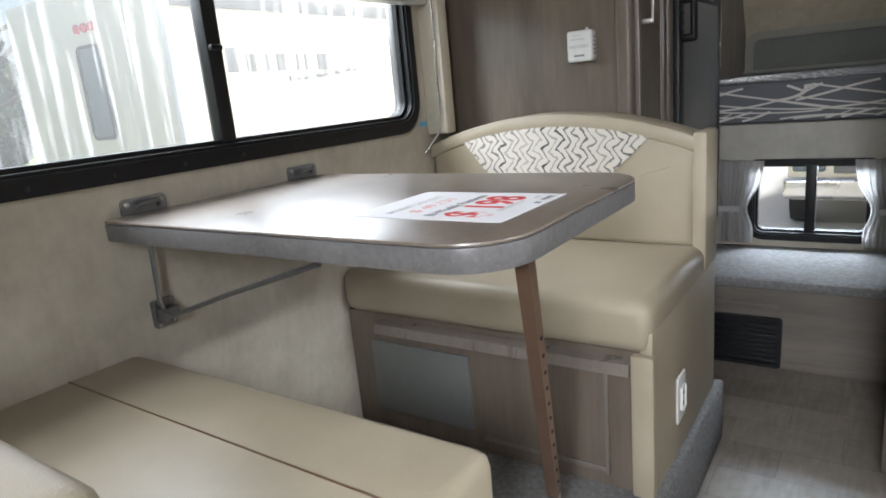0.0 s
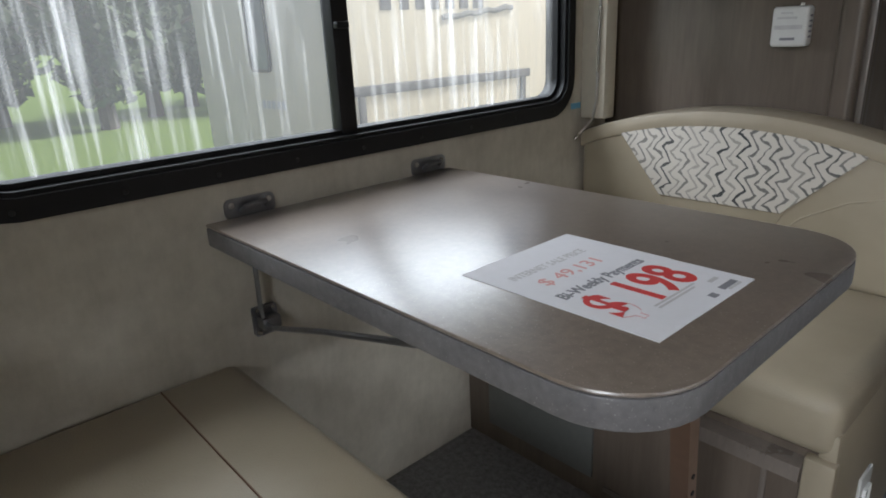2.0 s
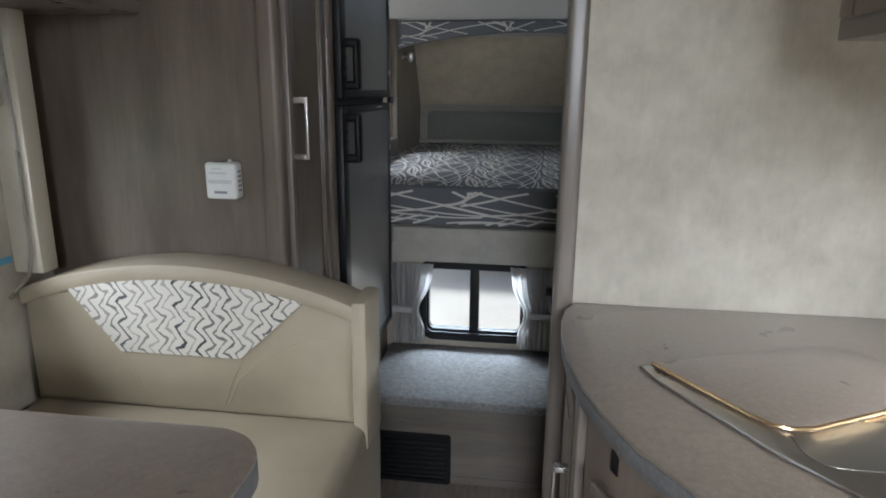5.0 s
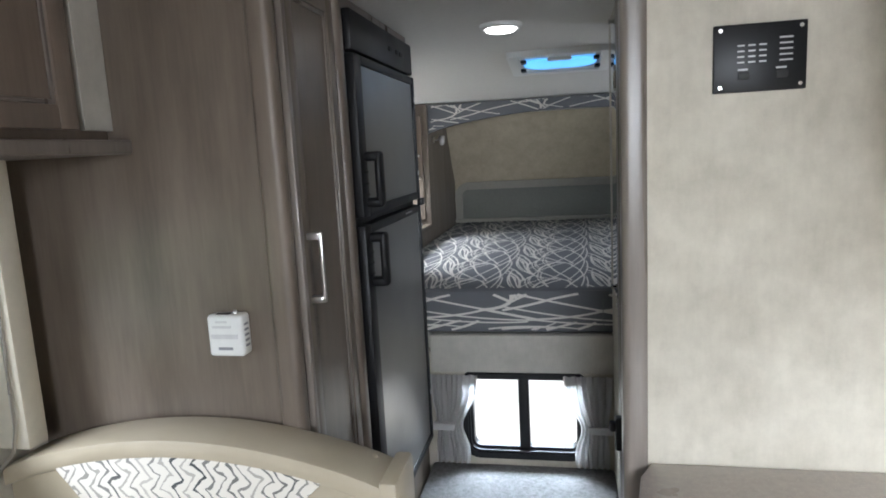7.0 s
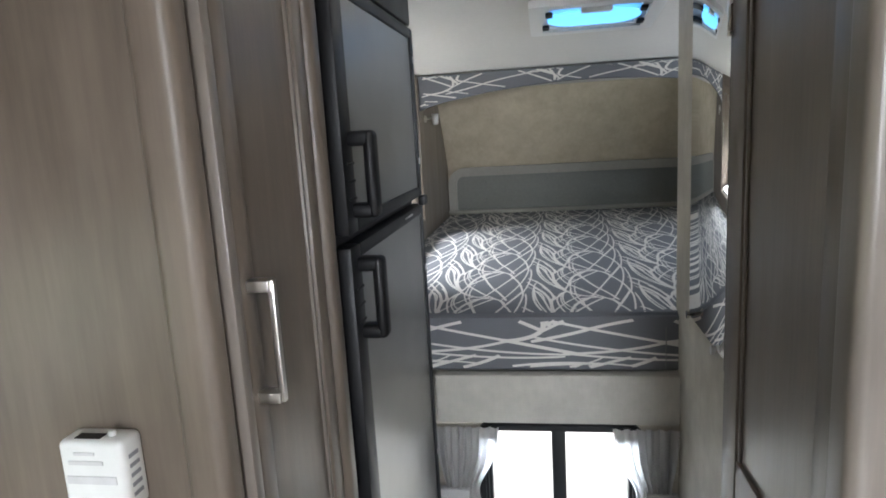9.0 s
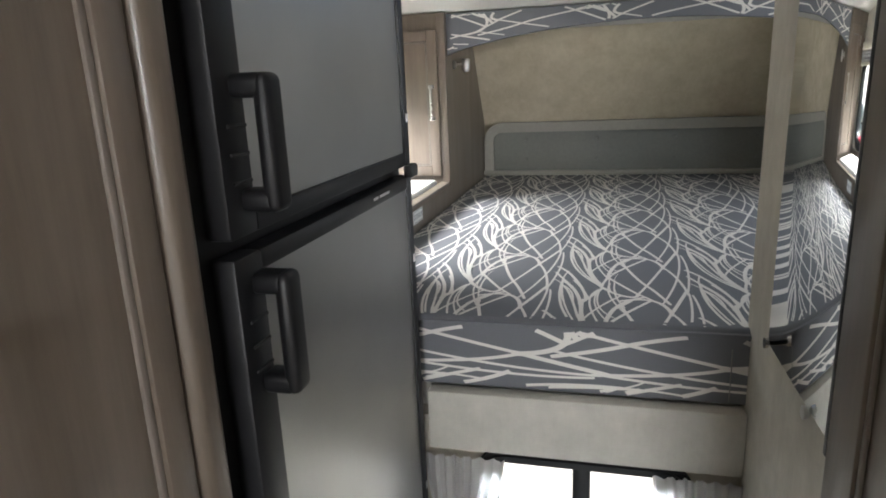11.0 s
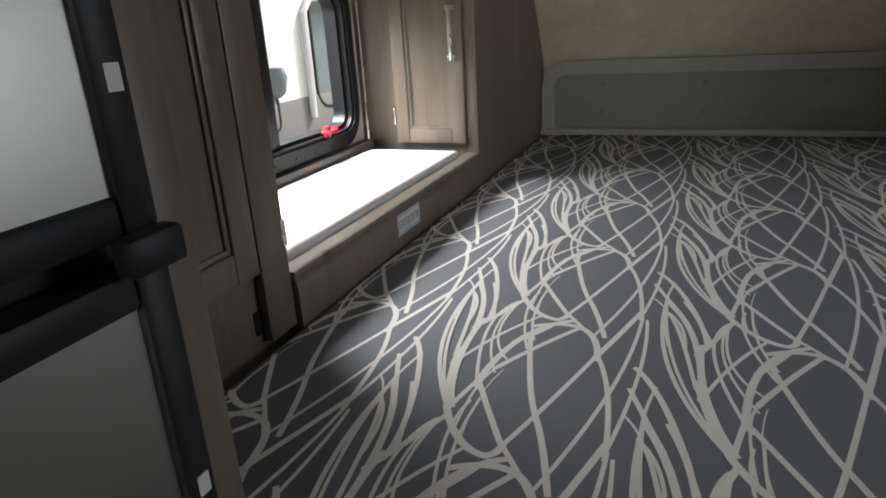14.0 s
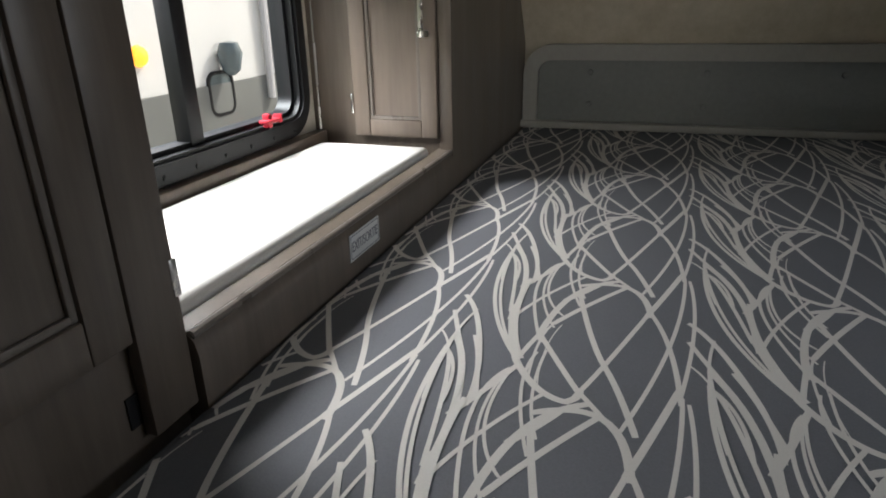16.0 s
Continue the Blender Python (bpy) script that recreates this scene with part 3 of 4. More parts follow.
flat_text("$ 198", 0.096, 0.758, 0.512, RED_INK, 0.165, 0.0022)
flat_text("Bi-Weekly Payments", 0.024, 0.680, 0.510, GREY_INK, 0.170, 0.0005)
flat_text("$ 49,131", 0.030, 0.638, 0.530, PALE_RED, 0.115)
flat_text("INTERNET SALE PRICE", 0.020, 0.598, 0.515, PALE_INK, 0.150)
for x, y, w, h, mat in ((0.792, 0.625, 0.012, 0.010, GREY_INK), (0.772, 0.665, 0.020, 0.006, PALE_INK), (0.790, 0.655, 0.035, 0.009, GREY_INK), (0.80, 0.66, 0.03, 0.004, PALE_INK), (0.762, 0.56, 0.09, 0.003, PALE_INK), (0.768, 0.56, 0.08, 0.003, PALE_INK)):
    part("print_bar", solid(x, x + h, y, y + w, 0.7409, 0.7413), mat, sheet)

# roller shade and side trim at the window
shade = thing("window_shade", "pale pleated shade drawn up above the window", "blind", (0.03, 0.7, 1.2))
part("head_rail", solid(0.0, 0.055, -0.06, 1.465, 1.30, 1.345, 0.008), CREAM, shade)
for i in range(5):
    z = 1.205 + i * 0.020
    part("pleat", prism("y", [(0.012, z), (0.048, z + 0.003), (0.052, z + 0.010), (0.048, z + 0.017), (0.012, z + 0.019)], -0.05, 1.455), CURTAIN, shade)
part("bottom_rail", solid(0.006, 0.054, -0.05, 1.457, 1.186, 1.205, 0.006), WHITE, shade)
sidetrim = thing("window_side_board", "cream padded board beside the window with a glossy cord", "trim", (0.04, 1.47, 0.79))
part("board", solid(0.0, 0.078, 1.475, 1.528, 0.79, 1.395, 0.006), CREAM, sidetrim)
part("cord", tube([(0.06, 1.468, 1.39), (0.062, 1.468, 1.1), (0.06, 1.466, 0.84), (0.05, 1.462, 0.79), (0.03, 1.455, 0.765), (0.008, 1.44, 0.735)], 0.004, sides=8), CHROME, sidetrim)
part("tape", solid(0.001, 0.004, 1.43, 1.47, 0.818, 0.834), BLUE, sidetrim, "small blue tape tag")

# ---- cabinets along the left wall ----
setting("wall_dinette", solid(0.0, 0.632, 1.60, 1.625, FLOOR_Z, CEIL_Z), WOOD, "grey-brown wood-grain partition behind the bench", "wall")
setting("trim", join(prism("z", rounded(0.592, 0.645, 1.583, 1.626, 0.016), FLOOR_Z, CEIL_Z)), WOOD, "rounded wood corner trim", "trim")


def panel_door(parent, axis, d, s, rect, material, frame_w=0.045, name="door"):
    """A framed door with a sunk middle panel on the plane d, facing s along the axis."""
    u0, u1, v0, v1 = rect

    def slab(a0, a1, b0, b1, e0, e1, bevel):
        p, q = to3(axis, a0, b0, d + s * e0), to3(axis, a1, b1, d + s * e1)
        return solid(*[w for i in range(3) for w in (min(p[i], q[i]), max(p[i], q[i]))], bevel)

    shape = join(slab(u0, u0 + frame_w, v0, v1, 0.0, 0.018, 0.003), slab(u1 - frame_w, u1, v0, v1, 0.0, 0.018, 0.003),
                 slab(u0 + frame_w, u1 - frame_w, v0, v0 + frame_w, 0.0, 0.0178, 0.003), slab(u0 + frame_w, u1 - frame_w, v1 - frame_w, v1, 0.0, 0.0178, 0.003))
    door = part(name, shape, material, parent)
    part("door_panel", slab(u0 + frame_w - 0.004, u1 - frame_w + 0.004, v0 + frame_w - 0.004, v1 - frame_w + 0.004, 0.001, 0.008, 0.0), material, door)
    part("panel_bead", join(slab(u0 + frame_w, u0 + frame_w + 0.009, v0 + frame_w, v1 - frame_w, 0.008, 0.0135, 0.002), slab(u1 - frame_w - 0.009, u1 - frame_w, v0 + frame_w, v1 - frame_w, 0.008, 0.0135, 0.002),
                            slab(u0 + frame_w, u1 - frame_w, v0 + frame_w, v0 + frame_w + 0.009, 0.008, 0.013, 0.002), slab(u0 + frame_w, u1 - frame_w, v1 - frame_w - 0.009, v1 - frame_w, 0.008, 0.013, 0.002)), WOOD_TRIM, door)
    return door


def bar_handle(parent, axis, d, s, u, v0, v1, material=CHROME, wide=0.010):
    def slab(a0, a1, b0, b1, e0, e1, bevel):
        p, q = to3(axis, a0, b0, d + s * e0), to3(axis, a1, b1, d + s * e1)
        return solid(*[w for i in range(3) for w in (min(p[i], q[i]), max(p[i], q[i]))], bevel)

    return part("handle", join(slab(u - wide / 2, u + wide / 2, v0, v1, 0.024, 0.032, 0.002), slab(u - wide, u + wide, v0, v0 + 0.014, 0.0, 0.028, 0.002), slab(u - wide, u + wide, v1 - 0.014, v1, 0.0, 0.028, 0.002)), material, parent, "satin nickel bar handle")


ward = thing("wardrobe", "tall narrow wood wardrobe with a bar handle", "wardrobe", (0.3, 1.75, FLOOR_Z))
part("body", solid(0.0, 0.6315, 1.628, 1.973, FLOOR_Z, CEIL_Z - 0.003), WOOD, ward)
part("face_strip", solid(0.632, 0.653, 1.6285, 1.648, FLOOR_Z, CEIL_Z - 0.004, 0.003), WOOD_TRIM, ward)
wd = panel_door(ward, "x", 0.632, 1, (1.650, 1.925, 0.10, 1.735), WOOD, 0.038)
bar_handle(wd, "x", 0.650, 1, 1.672, 1.058, 1.208)
part("edge_trim", prism("z", rounded(0.628, 0.660, 1.930, 1.972, 0.014), FLOOR_Z, CEIL_Z - 0.004), WOOD, ward)

# refrigerator
fridge = thing("refrigerator", "two-door absorption refrigerator with brushed steel doors in black frames", "refrigerator", (0.35, 2.33, FLOOR_Z))
part("body", solid(0.05, 0.635, 1.99, 2.68, 0.27, 1.65), BLACK, fridge)
F0, F1 = 2.010, 2.662


def fridge_door(z0, z1, handle_low):
    d = part("door", solid(0.640, 0.662, F0 + 0.0582, F1 - 0.0282, z0 + 0.0262, z1 - 0.0262), STEEL, fridge, "brushed steel door skin")
    for y0, y1, a, c in ((F0, F0 + 0.058, z0, z1), (F1 - 0.028, F1, z0, z1), (F0 + 0.058, F1 - 0.028, z0, z0 + 0.026), (F0 + 0.058, F1 - 0.028, z1 - 0.026, z1)):
        part("frame_rail", solid(0.637, 0.668, y0, y1, a, c, 0.005), BLACK, d, "black plastic door edge")
    h0 = handle_low
    h1 = h0 + 0.148
    y = F0 + 0.040
    part("handle", join(solid(0.692, 0.713, y - 0.012, y + 0.024, h0, h1, 0.010, 3), solid(0.662, 0.706, y - 0.012, y + 0.022, h0, h0 + 0.026, 0.009, 3), solid(0.662, 0.706, y - 0.012, y + 0.022, h1 - 0.026, h1, 0.009, 3)), BLACK, d)
    for k in range(3):
        part("hinge_notch", solid(0.668, 0.671, F0 + 0.016, F0 + 0.052, h0 + 0.032 + k * 0.03, h0 + 0.036 + k * 0.03, 0.001), RUBBER, d)
    for k in (0.2, 0.8):
        part("side_cap", solid(0.668, 0.6695, F1 - 0.018, F1 - 0.008, z0 + (z1 - z0) * k, z0 + (z1 - z0) * k + 0.016), PALE_INK, d)
    return d


fridge_door(1.200, 1.625, 1.226)
low_door = fridge_door(0.285, 1.180, 1.010)
for i in range(3):
    part("badge", solid(0.668, 0.6688, 2.44 + i * 0.008, 2.445 + i * 0.008, 1.166, 1.1705), PALE_INK, fridge)
part("badge", solid(0.668, 0.6688, 2.47, 2.52, 1.166, 1.1705), PALE_INK, fridge, "small pale maker's mark")
part("hinge", solid(0.664, 0.682, F1 - 0.04, F1 + 0.004, 1.178, 1.203, 0.004), BLACK, fridge)
controls = part("control_panel", solid(0.637, 0.664, F0, F1, 1.632, 1.735, 0.006), BLACK, fridge, "black control strip above the doors")
for y in (2.36, 2.44, 2.49):
    part("switch", solid(0.664, 0.669, y, y + 0.03, 1.675, 1.69, 0.002), RUBBER, controls)
cabf = thing("refrigerator_cabinet", "wood surround of the refrigerator with a base panel", "cabinet", (0.35, 2.33, FLOOR_Z))
part("base_panel", solid(0.0, 0.640, 1.975, 2.683, FLOOR_Z, 0.268), WOOD, cabf)
part("top_panel", solid(0.0, 0.640, 1.975, 2.683, 1.737, CEIL_Z - 0.003), WOOD_TRIM, cabf)
part("end_panel", solid(0.0, 0.618, 2.685, 2.738, FLOOR_Z, CEIL_Z - 0.004, 0.003), WOOD, cabf)
part("near_stile", solid(0.0, 0.640, 1.975, 1.988, 0.27, 1.735), WOOD, cabf)

# carbon monoxide alarm
alarm = thing("gas_alarm", "white plastic gas alarm box on the wood partition", "alarm", (0.49, 1.59, 1.0))
part("case", solid(0.452, 0.522, 1.563, 1.600, 0.968, 1.046, 0.007, 3), WHITE, alarm)
part("label", solid(0.459, 0.512, 1.5618, 1.5632, 1.002, 1.010), PALE_INK, alarm)
part("label", solid(0.463, 0.500, 1.5618, 1.5632, 1.022, 1.026), PALE_INK, alarm)
part("label", solid(0.470, 0.492, 1.5618, 1.5632, 1.032, 1.035), PALE_INK, alarm)
part("label", solid(0.472, 0.500, 1.5618, 1.5632, 0.981, 0.986), GREY_INK, alarm)
for k in range(5):
    part("slot", solid(0.5216, 0.5226, 1.572, 1.588, 0.985 + k * 0.010, 0.989 + k * 0.010), GREY_INK, alarm)
part("tab", turned([(0.004, 0), (0.004, 0.005), (0.002, 0.006)], "z", (0.503, 1.58, 1.046), 10), WHITE, alarm)
part("top_vent", solid(0.468, 0.495, 1.57, 1.582, 1.0455, 1.0468), BLACK, alarm)
alarm.scale = (1.12, 1.0, 1.12)
alarm.location.x += 0.013
alarm.location.z += 0.006

# overhead cabinet above the window
over = thing("overhead_cabinet", "wood overhead cabinet above the dinette window", "cabinet", (0.16, 0.8, 1.4))
part("body", solid(0.0, 0.262, -0.2, 1.598, 1.40, CEIL_Z - 0.003, 0.004), WOOD_DOOR, over)
part("valance", solid(0.0, 0.315, -0.2, 1.5985, 1.392, 1.42, 0.004), WOOD_TRIM, over)
for y in (0.02, 0.78):
    panel_door(over, "x", 0.263, 1, (y, y + 0.72, 1.44, 1.745), WOOD_DOOR)
part("end_strip", solid(0.263, 0.275, 1.52, 1.598, 1.44, 1.76), BOARD, over)

# ---- bathroom partition and kitchen ----
setting("wall_partition", solid(1.335, WIDE, 1.66, 1.70, FLOOR_Z, CEIL_Z), WALL, "pale beige mottled partition beside the aisle", "wall")
setting("wall_bathroom", solid(1.343, 1.375, 1.705, 2.785, FLOOR_Z, CEIL_Z), WALL, "beige wall of the bathroom along the aisle", "wall")
setting("trim", prism("z", rounded(1.291, 1.340, 1.652, 1.708, 0.014), FLOOR_Z, CEIL_Z - 0.002), WOOD_TRIM, "dark wood corner trim of the partition", "trim")
bath = thing("door_1", "dark wood bathroom door with raised panel and black latch", "door", (1.34, 2.0, FLOOR_Z), kind="structure")
bd = panel_door(bath, "x", 1.3425, -1, (1.735, 2.235, FLOOR_Z + 0.03, 1.735), WOOD, 0.085)
part("middle_rail", solid(1.3262, 1.336, 1.82, 2.15, 0.64, 0.735, 0.003), WOOD, bath)
part("latch", join(solid(1.30, 1.324, 2.02, 2.05, 0.57, 0.66, 0.006), solid(1.285, 1.302, 2.015, 2.04, 0.625, 0.65, 0.005)), BLACK, bath, "black plastic latch")
for z in (0.0, 1.50):
    part("hinge", solid(1.318, 1.326, 2.228, 2.242, z, z + 0.07, 0.002), CHROME, bath)
mir = thing("wall_mirror", "tall frameless mirror on the beige wall by the bed", "mirror", (1.34, 2.45, 0.9))
part("glass", solid(1.3375, 1.342, 2.275, 2.60, 0.88, 1.75, 0.0015), MIRROR, mir)
part("edge_strip", solid(1.3345, 1.3425, 2.264, 2.2748, 0.86, 1.752, 0.002), BLACK, mir)
for y, z in ((2.588, 0.885), (2.35, 0.878), (2.588, 1.742)):
    part("clip", turned([(0.010, 0), (0.009, 0.006), (0.002, 0.010)], "x", (1.3285, y, z), 12), CHROME, mir)

curve_top = [(1.345, 1.655), (1.318, 1.60), (1.306, 1.52), (1.303, 1.42), (1.308, 1.32), (1.325, 1.20), (1.352, 1.10), (1.392, 1.00), (1.450, 0.905), (1.53, 0.81), (1.63, 0.72), (1.76, 0.64), (1.92, 0.585), (2.10, 0.55), (WIDE - 0.001, 0.53), (WIDE - 0.001, 1.655)]
counter = thing("kitchen_counter", "brown laminate countertop with a curved front edge", "countertop", (1.8, 1.1, 0.70))
part("worktop", prism("z", curve_top, 0.722, 0.730, 0.003), TOP, counter)
part("edge_band", prism("z", curve_top, 0.690, 0.7217, 0.003), TOP_EDGE, counter, "grey moulded counter edge")
inset = [(1.362, 1.655), (1.345, 1.50), (1.345, 1.36), (1.362, 1.22), (1.40, 1.08), (1.48, 0.95), (1.60, 0.82), (1.76, 0.71), (1.95, 0.65), (WIDE - 0.001, 0.60), (WIDE - 0.001, 1.655)]
kit = thing("kitchen_cabinet", "curved wood kitchen base cabinet with doors and a cooker strip", "cabinet", (1.8, 1.1, FLOOR_Z))
part("body", prism("z", inset, FLOOR_Z, 0.688), WOOD_DOOR, kit)


def on_face(p, q, a0, a1, z0, z1, out0, out1, bevel=0.003):
    """A slab on the upright face from p to q, between the distances a0 and a1 along it."""
    d = (Vector(q) - Vector(p)).normalized()
    n = Vector((d.y, -d.x))
    if n.x > 0:
        n = -n
    bm = solid(a0, a1, out0, out1, z0, z1, bevel)
    m = Matrix(((d.x, n.x, 0, p[0]), (d.y, n.y, 0, p[1]), (0, 0, 1, 0), (0, 0, 0, 1)))
    bmesh.ops.transform(bm, matrix=m, verts=bm.verts)
    bmesh.ops.recalc_face_normals(bm, faces=bm.faces)
    return bm


f1, f2, f3 = ((1.345, 1.50), (1.345, 1.36)), ((1.40, 1.08), (1.48, 0.95)), ((1.48, 0.95), (1.60, 0.82))
nd = part("door", on_face((1.350, 1.60), (1.350, 1.36), 0.0, 0.24, -0.14, 0.60, 0.002, 0.020), WOOD_DOOR, kit)
part("door_panel", on_face((1.350, 1.60), (1.350, 1.36), 0.05, 0.19, -0.09, 0.55, 0.0205, 0.0235), WOOD_TRIM, nd)
part("handle", join(on_face((1.350, 1.60), (1.350, 1.36), 0.205, 0.217, 0.32, 0.45, 0.045, 0.053), on_face((1.350, 1.60), (1.350, 1.36), 0.200, 0.222, 0.32, 0.334, 0.018, 0.05), on_face((1.350, 1.60), (1.350, 1.36), 0.200, 0.222, 0.436, 0.45, 0.018, 0.05)), CHROME, nd, "satin nickel bar handle")
part("stile", on_face((1.352, 1.33), (1.368, 1.20), 0.0, 0.04, -0.18, 0.68, 0.004, 0.022), WOOD_TRIM, kit)
p, q = (1.375, 1.18), (1.47, 0.955)
part("drawer_front", on_face(p, q, 0.0, 0.24, 0.36, 0.56, 0.004, 0.022), WOOD_DOOR, kit)
part("drawer_rail", on_face(p, q, 0.0, 0.24, 0.545, 0.565, 0.022, 0.030), WOOD_TRIM, kit)
part("switch_plate", on_face(p, q, 0.03, 0.07, 0.60, 0.64, 0.004, 0.010), BLACK, kit)
strip = part("cooker_strip", on_face((1.44, 1.02), (1.58, 0.835), 0.0, 0.23, 0.575, 0.645, 0.006, 0.02), BLACK, kit, "black cooker control strip")
for k in range(4):
    part("knob", on_face((1.44, 1.02), (1.58, 0.835), 0.02 + k * 0.05, 0.05 + k * 0.05, 0.595, 0.63, 0.02, 0.04, 0.006), RUBBER, strip)

sink = thing("kitchen_sink", "stainless sink rim set into the brown countertop", "sink", (1.75, 1.05, 0.73))
rim = [(1.440, 1.285), (1.458, 1.232), (1.582, 1.014), (1.676, 0.892), (1.74, 0.87), (2.0, 0.98), (2.06, 1.06), (1.93, 1.30), (1.86, 1.36)]
part("rim", prism("z", rim, 0.7302, 0.736, 0.002), CHROME, sink)
part("basin", prism("z", rounded(1.62, 1.95, 0.98, 1.12, 0.04), 0.7362, 0.7372), STEEL, sink)
cover = thing("sink_cover", "brown laminate board over the sink with a warm metal edge", "cutting board", (1.7, 1.2, 0.736))
cov = [(1.462, 1.280), (1.53, 1.175), (1.575, 1.105), (1.60, 1.078), (1.625, 1.070), (1.66, 1.078), (1.80, 1.155), (1.96, 1.24), (1.86, 1.40), (1.80, 1.42)]
part("board", prism("z", cov, 0.7362, 0.746, 0.002), TOP, cover)
part("edge", tube([(x, y, 0.7425) for x, y in cov[:8]], 0.0042, sides=8), BRASS, cover)

panel = thing("control_panel", "black monitor panel with small pale lettering on the partition", "control panel", (1.51, 1.66, 1.5))
part("plate", solid(1.438, 1.582, 1.652, 1.6598, 1.450, 1.560, 0.002), BLACK, panel)
for x, z in ((1.448, 1.459), (1.572, 1.459), (1.448, 1.551), (1.572, 1.551)):
    part("screw", turned([(0.0035, 0), (0.003, 0.002), (0.001, 0.003)], "y", (x, 1.6492, z), 8), CHROME, panel)
for k in range(4):
    for j in range(3):
        part("print_bar", solid(1.475 + j * 0.017, 1.486 + j * 0.017, 1.6512, 1.652, 1.497 + k * 0.009, 1.4995 + k * 0.009), PALE_INK, panel)
for k in range(5):
    part("print_bar", solid(1.540, 1.560, 1.6512, 1.652, 1.497 + k * 0.009, 1.4995 + k * 0.009), PALE_INK, panel)
for x in (1.476, 1.535):
    part("rocker", solid(x, x + 0.018, 1.648, 1.652, 1.470, 1.482, 0.002), RUBBER, panel)
    part("print_bar", solid(x, x + 0.016, 1.6512, 1.652, 1.485, 1.488), PALE_INK, panel)
panel.location += Vector((0.017, 0, -0.007))
panel.scale = (1.06, 1.0, 1.06)
kover = thing("overhead_cabinet", "wood overhead cabinet above the kitchen counter", "cabinet", (2.0, 0.9, 1.32))
part("body", solid(1.70, WIDE - 0.001, 0.25, 1.30, 1.31, CEIL_Z - 0.003, 0.004), WOOD, kover)
panel_door(kover, "x", 1.699, -1, (0.30, 0.76, 1.34, 1.74), WOOD_DOOR)
panel_door(kover, "x", 1.699, -1, (0.79, 1.26, 1.34, 1.74), WOOD_DOOR)

# ---- bed ----
bed = thing("mattress", "queen mattress in grey ticking printed with pale crossing strands", "mattress", (1.2, 3.9, 0.672))
top_bm = solid(0.384, 2.0, 2.752, 5.02, 0.80, 0.842, 0.020, 4)
part("top", top_bm, BED, bed)
part("border", solid(0.384, 2.0, 2.750, 5.02, 0.674, 0.830, 0.008, 3), BED, bed)
# printed strands of one repeat of the cloth, in millimetres: start, middle, end, half width
CROSSING = [
    (9, -4, 10, -152, -8, -322, 4.0), (0, 0, -19, -195, -66, -398, 4.1), (-6, 29, -32, -60, -53, -127, 6.5), (-53, -127, -99, -280, -128, -366, 5.0),
    (-152, -48, -84, -45, -51, -124, 7.5), (-51, -124, -25, -216, -11, -339, 5.2), (-156, -100, -127, -220, -102, -295, 6.0), (-102, -295, -81, -350, -60, -420, 6.1),
    (-113, -25, -170, -98, -197, -230, 7.5), (-134, -43, -149, -70, -175, -110, 7.5), (-197, -230, -207, -274, -214, -311, 5.3), (-93, -47, -141, -121, -180, -190, 6.2),
    (-180, -190, -193, -246, -192, -339, 2.7), (-304, 59, -288, -131, -223, -294, 4.7),
]
SWOOPS = [
    (-300, 54, -279, -17, -256, -154, 4.4), (-296, 85, -258, -30, -247, -181, 7.0), (-251, -162, -236, -241, -214, -311, 7.1), (-271, 92, -248, 18, -240, -54, 5.4),
    (-253, -83, -233, -40, -205, 30, 6.3), (-214, -311, -177, -366, -139, -386, 7.5), (-214, 22, -230, -81, -199, -234, 3.7), (-211, 17, -217, -89, -187, -196, 2.9),
    (-208, 18, -210, -87, -180, -162, 3.1), (-243, -190, -208, -102, -160, -19, 4.3), (-139, -386, -128, -374, -126, -358, 7.5), (-184, 72, -185, -9, -159, -116, 3.2),
    (-172, 75, -170, -17, -153, -93, 3.0), (-197, -233, -161, -301, -129, -359, 5.9),
]
FANS = [
    (-129, -359, -102, -395, -71, -440, 5.2), (-173, -206, -182, -274, -178, -352, 1.2), (7, -149, 43, -220, 76, -333, 6.1), (76, -333, 86, -376, 94, -410, 4.1),
    (4, -207, 27, -265, 50, -321, 5.3), (50, -321, 64, -365, 70, -414, 3.8), (33, -195, 24, -265, 25, -340, 3.1), (25, -340, 28, -383, 33, -427, 2.5),
    (1, -264, 13, -280, 25, -305, 2.6), (24, -310, 48, -356, 58, -423, 3.7), (90, -64, 91, -149, 101, -223, 5.3), (101, -223, 112, -269, 126, -306, 5.7),
    (35, 46, 57, -135, 109, -285, 3.5),
]
REPEAT_X, REPEAT_Y, DRIFT = 0.336, 0.363, 0.009


